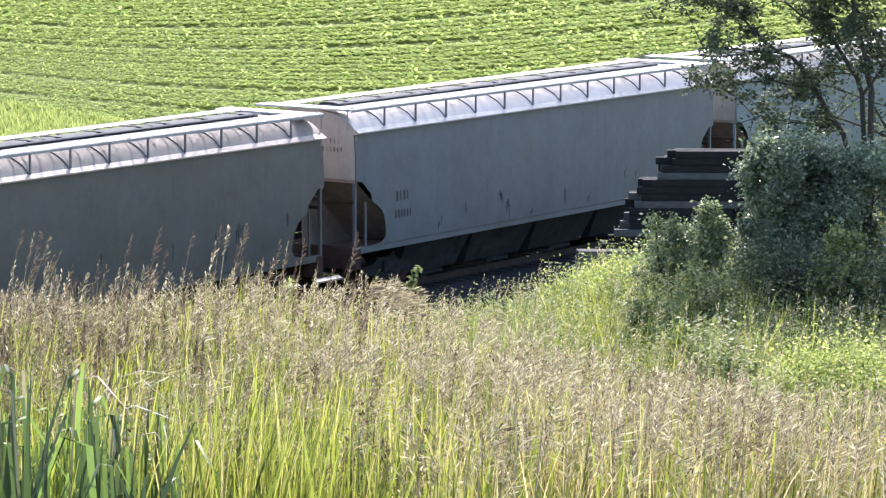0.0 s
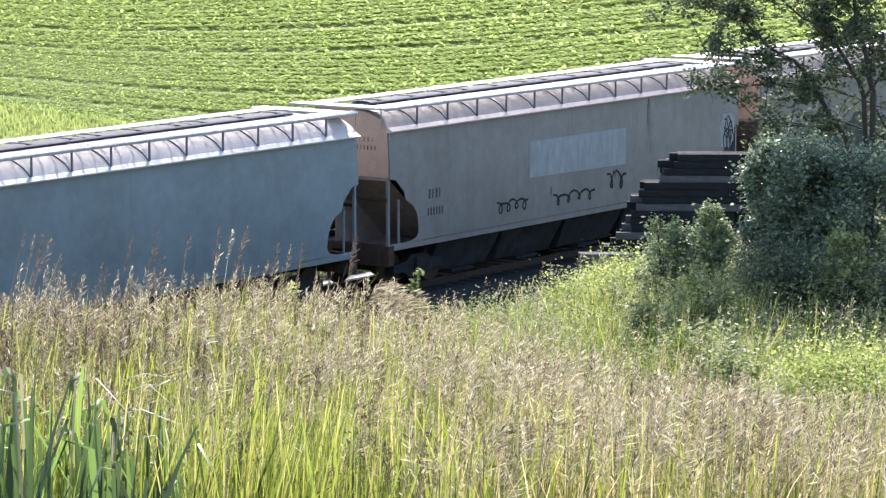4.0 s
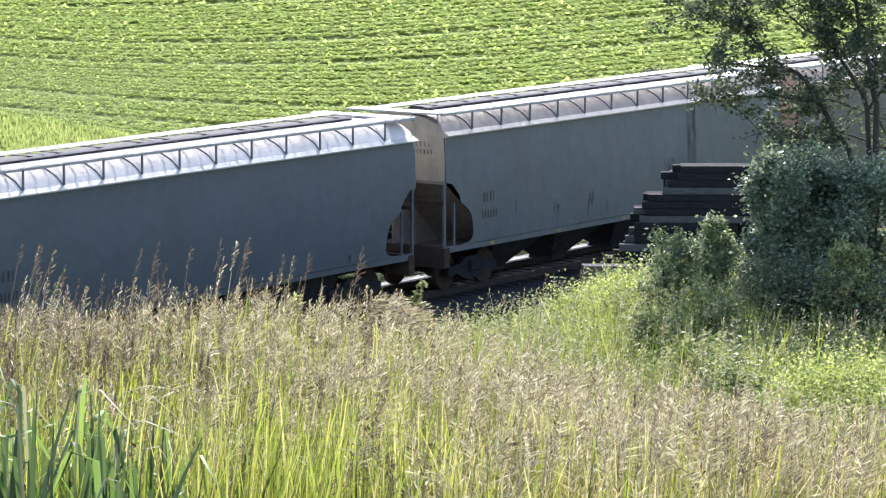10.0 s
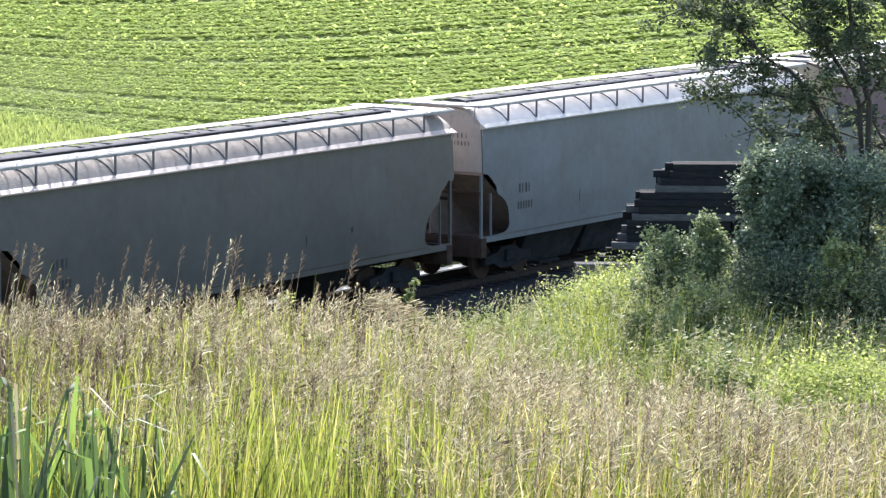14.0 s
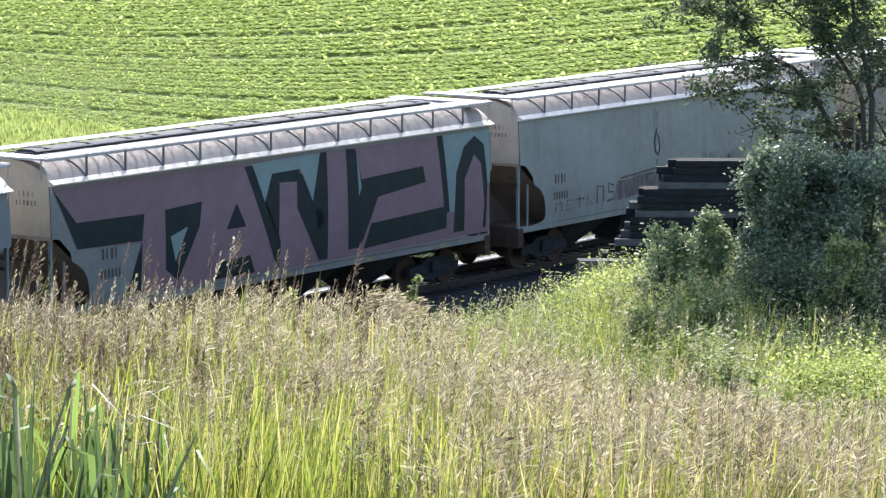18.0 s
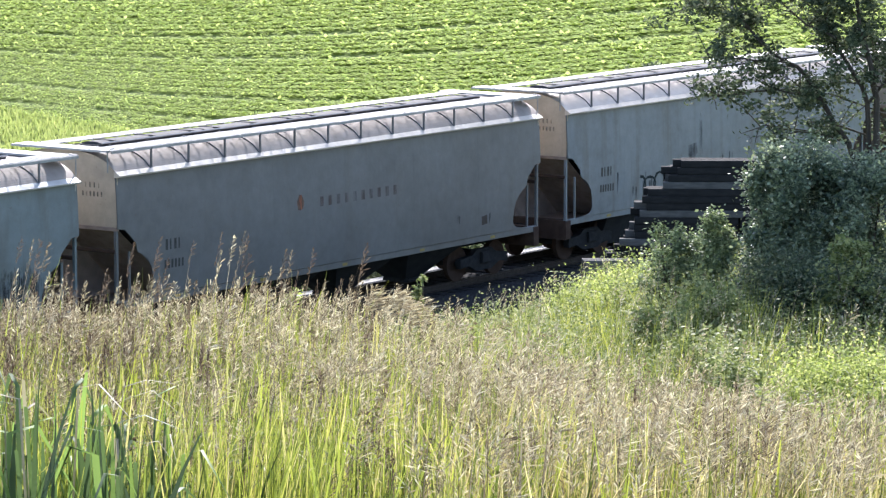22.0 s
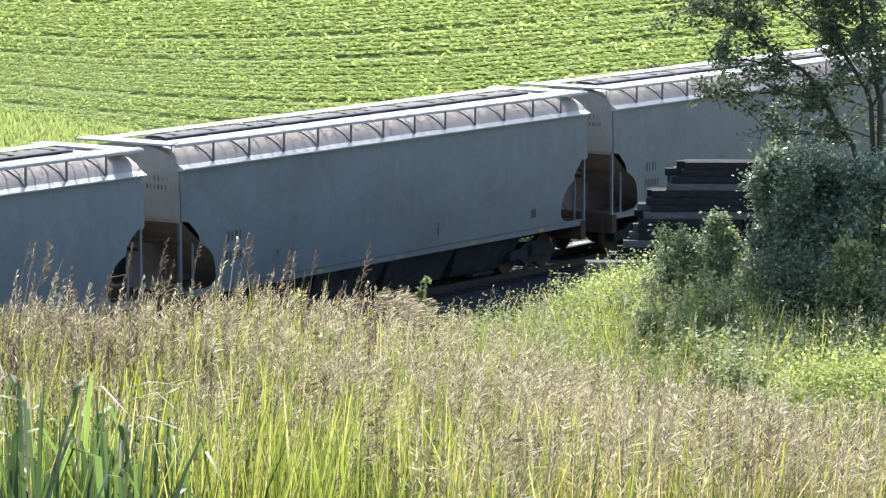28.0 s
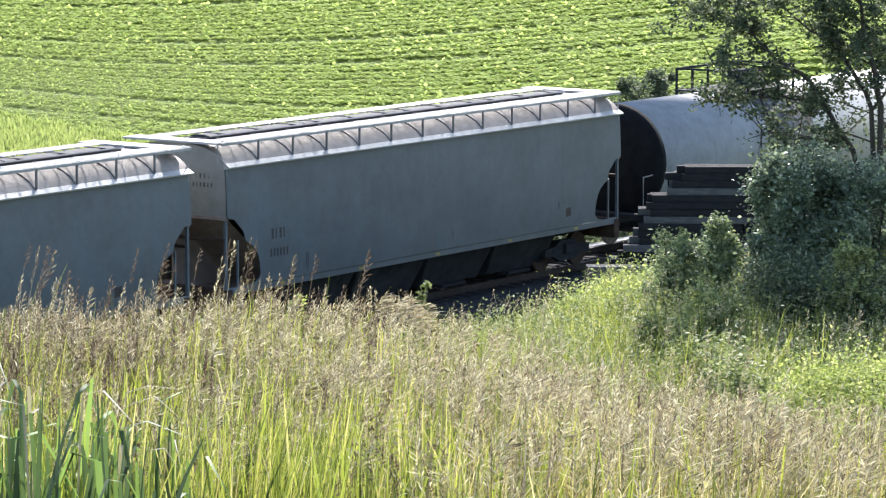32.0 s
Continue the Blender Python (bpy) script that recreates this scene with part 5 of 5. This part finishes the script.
def build_field():
    """Rows of young bean plants that curve with the slope; some rows run thin."""
    cs = []
    for k, r in enumerate(np.arange(96, 159, 0.76)):
        r = r - 0.06 * (k % 2)
        x0 = -1 - 15 * np.clip((r - 126) / 24, -0.4, 1.1)
        x = np.arange(-22, 22.5, 0.16)
        x = x + rng.normal(0, 0.05, len(x))
        y = r + 0.0185 * (x - x0) ** 2 * np.clip(1.2 - abs(x - x0) / 60, 0.5, 1)
        q = MID - (-math.sin(ALPHA) * x + math.cos(ALPHA) * y)
        edge = np.maximum(119.5 - 0.45 * (x + 14), 125.2 - 0.79 * (x + 14))
        thin = (0.3 if k % 17 in (3, 9) else 1.0) + 0.0 * x
        keep = (-q > 9) & (y > edge) & (rng.uniform(0, 1, len(x)) < thin)
        x, y = x[keep], y[keep]
        fan = np.clip(1 + 0.0231 * (x - x0) * (118 < r < 152), 0.75, 1.7)
        cs.append(np.stack([x, y, ground_z(x, y), fan], 1))
    c = np.concatenate(cs)
    m = 28
    hgt = np.repeat(rng.uniform(0.10, 0.16, len(c)), m)
    fan = np.repeat(c[:, 3], m)
    cc = np.repeat(c[:, :3], m, 0)
    w = rng.uniform(-1, 1, len(cc)) * fan
    full = np.clip(np.maximum((cc[:, 0] + 13) / 12, (cc[:, 1] - 134) / 12), 0, 1)      # where the rows have closed up
    cc += np.stack([rng.normal(0, 0.09, len(cc)), w * (0.24 + 0.16 * full) + rng.normal(0, 0.2, len(cc)) * full, hgt * rng.uniform(0.35, 1.05, len(cc))], 1)
    v, f = leaves(cc, (0.099 + 0.063 * full) * np.sqrt(fan), 0.95, 0.08, 0.9, 0.0, 0.13)
    o = new("bean_rows", arrays("bean_rows", v, f, M_CROP))
    tagged(o, "bright green field of young beans in curving rows", "crop", kind="stuff")


def build_trackside():
    """Unseen rank weeds added on the far side, to darken the view under wagons."""
    n = 5200
    s = rng.uniform(20, 125, n)
    q = -rng.uniform(3.7, 6.0, n)
    x, y = DIR.x * s + NRM.x * (MID - q), DIR.y * s + NRM.y * (MID - q)
    h = rng.uniform(0.7, 1.4, n)
    m = 14
    c = np.repeat(np.stack([x, y, ground_z(x, y)], 1), m, 0)
    c += np.stack([rng.normal(0, 0.12, len(c)), rng.normal(0, 0.12, len(c)), np.repeat(h, m) * rng.uniform(0.05, 1, len(c))], 1)
    v, f = leaves(c, np.full(len(c), 0.14), 0.3)
    o = new("trackside_weeds", arrays("trackside_weeds", v, f, M_TREE))
    tagged(o, "added dark weeds along the far side of the track, standing in for shade under the wagons", "weeds", kind="stuff")


def shrub(name, at, rad, height, count, leaf, material, label, clumps=26, deep=1.0, loose=1.0):
    """A shrub: forking stems, and leaves gathered in clumps with gaps."""
    ob = new(name)
    ob.location = at
    cen = []
    for k in range(clumps):
        a, b = rng.uniform(0, 2 * np.pi), rng.uniform(0, 1) ** 0.42
        zz = height * (0.06 + 0.94 * rng.uniform(0, 1) ** 0.85)
        lim = math.sqrt(max(0.1, 1 - (max(0, zz / height - 0.45) / 0.62) ** 2))
        lim *= rng.uniform(0.72, 1.12)
        cen.append((math.cos(a) * b * rad * lim, math.sin(a) * b * rad * lim * deep, zz))
    cen = np.array(cen)
    for c in cen[: max(6, clumps // 3)]:
        mid = (c[0] * 0.35 + rng.normal(0, 0.06), c[1] * 0.35 + rng.normal(0, 0.06), c[2] * 0.5)
        part("stem", Shape().tube([(rng.normal(0, 0.08), rng.normal(0, 0.08), -0.1), mid, tuple(c)], 0.028, 5, 0.006), M_BARK, ob)
    k = rng.integers(0, clumps, count)
    p = cen[k] + rng.normal(0, 1, (count, 3)) * np.array([0.16, 0.16 * deep, 0.19]) * loose * rad * rng.uniform(0.3, 1.35, (clumps, 1))[k]
    p[:, 2] = np.maximum(p[:, 2], 0.03)
    v, f = leaves(p, np.full(count, leaf) * rng.uniform(0.7, 1.15, count), 0.3, 0.2, 0.66)
    part("foliage", arrays("foliage", v, f, material), material, ob)
    tagged(ob, label, "bush")
    return ob


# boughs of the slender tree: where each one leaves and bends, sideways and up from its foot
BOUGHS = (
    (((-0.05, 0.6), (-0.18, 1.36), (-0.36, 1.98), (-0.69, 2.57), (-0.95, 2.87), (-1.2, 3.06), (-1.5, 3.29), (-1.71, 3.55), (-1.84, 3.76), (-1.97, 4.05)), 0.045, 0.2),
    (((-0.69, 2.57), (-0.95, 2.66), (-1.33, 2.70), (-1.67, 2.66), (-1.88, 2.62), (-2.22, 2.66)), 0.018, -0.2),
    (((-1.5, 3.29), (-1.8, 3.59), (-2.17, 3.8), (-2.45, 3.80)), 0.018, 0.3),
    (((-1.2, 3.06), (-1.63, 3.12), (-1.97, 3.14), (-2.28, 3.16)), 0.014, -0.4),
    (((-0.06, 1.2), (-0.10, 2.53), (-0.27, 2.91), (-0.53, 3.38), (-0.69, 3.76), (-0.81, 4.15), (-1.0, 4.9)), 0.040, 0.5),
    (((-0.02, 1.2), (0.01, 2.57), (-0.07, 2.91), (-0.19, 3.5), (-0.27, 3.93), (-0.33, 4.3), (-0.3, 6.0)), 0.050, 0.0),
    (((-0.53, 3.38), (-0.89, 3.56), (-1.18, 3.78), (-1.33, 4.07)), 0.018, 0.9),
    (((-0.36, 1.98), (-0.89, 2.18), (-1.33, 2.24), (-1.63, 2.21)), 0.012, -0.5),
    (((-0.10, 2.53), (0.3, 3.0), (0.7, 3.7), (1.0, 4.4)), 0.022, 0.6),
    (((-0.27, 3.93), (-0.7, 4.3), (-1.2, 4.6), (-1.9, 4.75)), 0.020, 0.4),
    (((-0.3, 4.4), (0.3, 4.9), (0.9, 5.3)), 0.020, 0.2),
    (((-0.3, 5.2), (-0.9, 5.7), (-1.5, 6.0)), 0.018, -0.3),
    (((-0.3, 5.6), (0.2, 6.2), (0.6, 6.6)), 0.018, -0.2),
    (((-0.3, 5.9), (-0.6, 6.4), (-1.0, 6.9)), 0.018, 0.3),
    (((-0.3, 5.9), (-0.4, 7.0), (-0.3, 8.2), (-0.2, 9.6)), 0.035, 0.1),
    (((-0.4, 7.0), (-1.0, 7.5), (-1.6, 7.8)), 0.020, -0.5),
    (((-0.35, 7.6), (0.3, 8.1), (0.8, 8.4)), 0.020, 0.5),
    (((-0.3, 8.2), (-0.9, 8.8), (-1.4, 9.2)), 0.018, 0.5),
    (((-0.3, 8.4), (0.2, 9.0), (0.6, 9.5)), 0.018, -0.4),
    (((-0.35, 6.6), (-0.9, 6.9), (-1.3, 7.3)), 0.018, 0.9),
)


def build_slender_tree(at, label, n):
    """Crooked boughs that reach out, twigs on them, leaves in tufts at the twigs' ends."""
    r = np.random.default_rng(21)
    ob = new("tree")
    ob.location = at
    part("trunk", Shape().tube([(0.02, 0, -0.2), (0.0, 0, 0.4), (-0.03, 0.02, 0.9), (-0.04, 0.0, 1.5)], 0.085, 9, 0.06), M_BARK, ob)
    tips, wt = [], []
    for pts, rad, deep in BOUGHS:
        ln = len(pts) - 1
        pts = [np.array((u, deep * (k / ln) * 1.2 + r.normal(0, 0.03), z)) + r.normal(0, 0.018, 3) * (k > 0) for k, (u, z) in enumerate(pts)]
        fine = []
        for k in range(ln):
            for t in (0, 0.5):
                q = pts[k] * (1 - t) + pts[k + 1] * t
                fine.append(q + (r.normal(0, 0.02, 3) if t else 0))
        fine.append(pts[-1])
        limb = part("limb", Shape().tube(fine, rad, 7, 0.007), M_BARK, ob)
        for k in range(int(6 + ln * 4)):
            t = r.uniform(0.22 if rad > 0.03 else 0.05, 1.0) * (len(fine) - 1)
            i = min(len(fine) - 2, int(t))
            q = fine[i] + (fine[i + 1] - fine[i]) * (t - i)
            if q[2] < 2.3 and q[0] > -0.5:
                continue
            d = np.array([r.normal(-0.10, 0.22), r.normal(0, 0.25), r.normal(0.03, 0.17)])
            m = q + d * 0.5 + np.array([0, 0, r.uniform(-0.02, 0.05)])
            part("twig", Shape().tube([q, m, q + d], 0.009, 4, 0.003), M_BARK, limb)
            tips += [q + d, m, q + d * 0.8 + r.normal(0, 0.05, 3)]
            g = (0.85 if q[0] < -1.1 else 1.15) * (1.5 if q[2] > 3.4 else 0.8) * r.choice([0.25, 1.0, 1.8])
            g *= 0.2 if q[2] > 4.4 else 1.0
            wt += [g, g * 0.6, g]
    tips, wt = np.array(tips), np.array(wt)
    k = r.choice(len(tips), n, p=wt / wt.sum())
    p = tips[k] + r.normal(0, 1, (n, 3)) * np.array([0.065, 0.075, 0.05])
    # Unseen high leaves, added to throw shade on the bushes and slope.
    high = tips[tips[:, 2] > 6.3]
    p = np.concatenate([p, high[r.integers(0, len(high), 23000)] + r.normal(0, 0.42, (23000, 3)) * np.array([1.0, 1.0, 0.7])])
    v, f = leaves(p, np.where(p[:, 2] > 5.5, 0.17, 0.068), 0.35, 0.2, 0.62)
    part("crown", arrays("crown", v, f, M_TREE), M_TREE, ob)
    tagged(ob, label, "tree")


def build_tree(at, label, height, limbs, n, reach, seed, bole=0.07):
    """A tree: leaning trunk, limbs that rise and arch outwards, twigs, leaves at the twigs' ends."""
    r = np.random.default_rng(seed)
    ob = new("tree")
    ob.location = at

    def stem(z):
        return np.array([-0.03 * z - 0.004 * z * z, 0.02 * z, z])

    part("trunk", Shape().tube([stem(z) for z in np.linspace(-0.2, height * 0.93, 10)], bole, 9, 0.03), M_BARK, ob)
    tips, wt = [], []
    for k in range(limbs):
        w = (k + r.uniform(0, 0.8)) / limbs
        z0 = height * (0.09 + 0.85 * w)
        a = math.pi + (r.uniform(-2.8, 2.8) if k % 2 else r.uniform(-0.7, 0.7))
        L = reach * r.uniform(0.6, 1.0) * (1.15 - 0.75 * w)
        p0 = stem(z0)
        d = np.array([math.cos(a), math.sin(a), 0])
        lift = r.uniform(0.1, 1.0) if k % 2 else r.uniform(0.75, 1.25)
        pts = [p0 + d * L * t + np.array([0, 0, L * (lift * t - 0.22 * t * t)]) + r.normal(0, 0.13, 3) * t for t in (0, 0.25, 0.5, 0.75, 1.0)]
        limb = part("limb", Shape().tube(pts, r.uniform(0.016, 0.034), 6, 0.006), M_BARK, ob)
        for t in np.linspace(0.3, 1.0, 9):
            i = min(3, int(t * 4))
            q = pts[i] + (pts[i + 1] - pts[i]) * (t * 4 - i)
            e = q + np.array([r.normal(0, 0.30), r.normal(0, 0.30), r.normal(-0.02, 0.22)])
            part("twig", Shape().tube([q, (q + e) / 2 + np.array([0, 0, 0.03]), e], 0.010, 4, 0.004), M_BARK, limb)
            tips += [e, (q + e) / 2]
            wt += [0.7 + 0.3 * (z0 > 0.30 * height)] * 2
    tips, wt = np.array(tips), np.array(wt)
    k = r.choice(len(tips), n, p=wt / wt.sum())
    p = tips[k] + r.normal(0, 1, (n, 3)) * np.array([0.10, 0.10, 0.08])
    v, f = leaves(p, np.where(p[:, 2] > 5.4, 0.15, 0.066), 0.3)
    part("crown", arrays("crown", v, f, M_TREE), M_TREE, ob)
    tagged(ob, label, "tree")


def on_ground(px, depth, dz=0.0):
    x = to_world(px, depth)
    return Vector((x, depth, float(ground_z(x, depth)) + dz))


M_VERGE = leafy("verge_grass", [(0.0, (0.30, 0.36, 0.12)), (0.5, (0.37, 0.425, 0.155)), (1.0, (0.44, 0.47, 0.20))], 0.45, 0.6, gloss=0.15)
build_tall_grass()
build_reeds()
build_plumes()
build_cattails()
build_weeds()
build_verge()
build_field()
build_trackside()
shrub("tall_weed", on_ground(752, 32.0), 0.15, 1.5, 800, 0.04, M_FORB, "single tall leafy weed above the grass", 14)
shrub("tall_weed", on_ground(520, 32.4), 0.15, 1.25, 900, 0.045, M_LIME, "leafy weed among the reed grass", 12)
shrub("bush", on_ground(1418, 42.5), 0.78, 2.22, 46000, 0.058, M_BUSH, "dense dark green bush on the grassy slope", 90, 1.0, 0.74)
shrub("bush", on_ground(1535, 42.3), 0.9, 2.0, 38000, 0.058, M_BUSH, "broad dark green bush under a tree", 80, 1.0, 0.74)
shrub("bush", on_ground(1203, 43), 0.44, 1.25, 9000, 0.05, M_BUSH_LIT, "small upright green bush beside a larger one", 44, 1.0, 1.2)
shrub("bush", on_ground(1285, 42.2), 0.28, 1.42, 8000, 0.05, M_BUSH_LIT, "dark green bush filling the gap between two others", 44, 1.0, 1.3)
# Dark tree leaves put shade into the colour of these two low bushes.
shrub("bush", on_ground(1440, 40.7), 0.95, 0.8, 15000, 0.05, M_TREE, "low spreading bush, leaves coloured dark for deep shade", 44, 1.0, 1.2)
shrub("bush", on_ground(1560, 40.2), 0.8, 0.8, 15000, 0.05, M_TREE, "low bush below the trees, leaves coloured dark as shade", 34, 1.0, 1.2)
for bx, bd, br, bh in ((1270, 38.5, 0.45, 0.75), (1180, 37.5, 0.4, 0.6), (1240, 34.5, 0.5, 0.62), (1330, 34.0, 0.45, 0.55), (1300, 31.5, 0.4, 0.55)):
    shrub("bush", on_ground(bx, bd), br, bh, 4200, 0.055, M_FORB, "low leafy bush at the edge of the shade", 34, 1.0, 1.2)
shrub("bush", on_ground(1512, 39.9), 0.36, 1.3, 3600, 0.06, M_FORB, "light green bush in front of darker ones", 44, 1.0, 1.0)
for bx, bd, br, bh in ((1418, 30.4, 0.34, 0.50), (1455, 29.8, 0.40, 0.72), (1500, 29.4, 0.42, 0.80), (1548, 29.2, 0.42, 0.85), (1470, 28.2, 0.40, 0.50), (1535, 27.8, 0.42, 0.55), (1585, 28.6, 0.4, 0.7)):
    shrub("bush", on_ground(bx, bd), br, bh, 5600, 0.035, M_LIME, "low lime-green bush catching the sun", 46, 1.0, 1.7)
for bx, bd, br, bh in ((1085, 48, 0.5, 0.5), (1135, 47, 0.5, 0.62), (1035, 46.5, 0.45, 0.42), (1110, 44, 0.45, 0.5)):
    shrub("bush", on_ground(bx, bd), br, bh, 4600, 0.048, M_LIME, "spreading lime-green weeds at the edge of the bank", 30, 1.0, 1.6)
for bx, bd in ((1115, 112), (1150, 114), (1182, 115)):
    shrub("bush", on_ground(bx, bd), 0.85, 4.3, 7500, 0.13, M_TREE, "small dark bush behind the track", 40)
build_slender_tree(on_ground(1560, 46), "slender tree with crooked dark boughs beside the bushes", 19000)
build_tree(on_ground(1665, 47.5), "leafy tree standing behind another", 10.5, 18, 21000, 2.1, 8)


# ---- old timbers beside the track ----
def build_stack():
    sh = Shape().box(-1.3, 1.3, -0.115, 0.115, 0, 0.178, 0.016)
    a, b = sh.mesh("timber", M_TIE), sh.mesh("timber", M_TIE_GREY)
    r = random.Random(11)
    y0 = 88.0
    base = -0.62
    for k in range(23):
        z = base + k * 0.18
        left = 5.92 - (3.52 - z) * 0.63 if z > 0.6 else 3.95 + 0.1 * r.random()
        for j in range(3):
            shift = r.uniform(-0.2, 0.34)
            for n in range(2 if z < 2.2 else 1):
                o = new("timber", b if (k * 3 + j) % 4 == 1 else a)
                o.matrix_basis = pose(left + 1.3 + shift + n * 2.66, y0 + j * 0.25 + r.uniform(-0.012, 0.012) - left * 0.0, z, 0, 0, r.uniform(-1.1, 1.1) - 2)
                tagged(o, "dark creosoted railway timber in a tall stack" if o.data is a else "weathered grey railway timber in a tall stack, coloured paler for sunlit edges", "timber", "stacked timbers")
    for k in range(10):
        z = base + k * 0.18
        for j in range(2):
            o = new("timber", b)
            o.matrix_basis = pose(3.55 + 1.3 + r.uniform(-0.04, 0.04), 86.6 + j * 0.26, z, 0, 0, r.uniform(-0.5, 0.5))
            tagged(o, "weathered grey railway timber in a low pile", "timber", "stacked timbers")


build_stack()


# ---- what moves ----
def motions():
    turn = Matrix.Rotation(ALPHA, 4, "Z")
    for i, car in enumerate(TRAIN):
        walk(car, [(t, Matrix.Translation(centre(i, s)) @ turn) for t, s in TRAVEL])
    for ob, k in REEDS:
        x, y, z = ob.location
        stiff = 0.45 if k >= 50 else 1.0
        rows = []
        for j in range(65):
            t = j * 0.5
            gust = 0.6 + 0.4 * math.sin(t * 0.7 + k * 0.13)
            a = gust * (1.6 * math.sin(t * 3.3 + k * 0.9) + 0.8 * math.sin(t * 5.1 + k * 2.3))
            b = gust * 1.1 * math.sin(t * 2.7 + k * 1.7)
            rows.append((t, pose(x, y, z, b * stiff, (1.5 + a) * stiff, 0)))
        walk(ob, rows)
    u = len(TRAIN) * PITCH_CAR + 0.7 + 8.0
    walk(TANK, [(t, Matrix.Translation(along(u - s)) @ turn) for t, s in TRAVEL])
    ts, ss = zip(*TRAVEL)
    clock = np.arange(0, 961, 2) / 30.0
    roll = np.interp(clock, ts, ss) / 0.457
    spin = [(t, Matrix.Rotation(-a, 4, "Y")) for t, a in zip(clock, roll)]
    for car in (*TRAIN, TANK):
        for o in car.children_recursive:
            if o.name.startswith("wheelset"):
                m = Matrix.Translation(o.location)
                walk(o, [(t, m @ r) for t, r in spin])


motions()
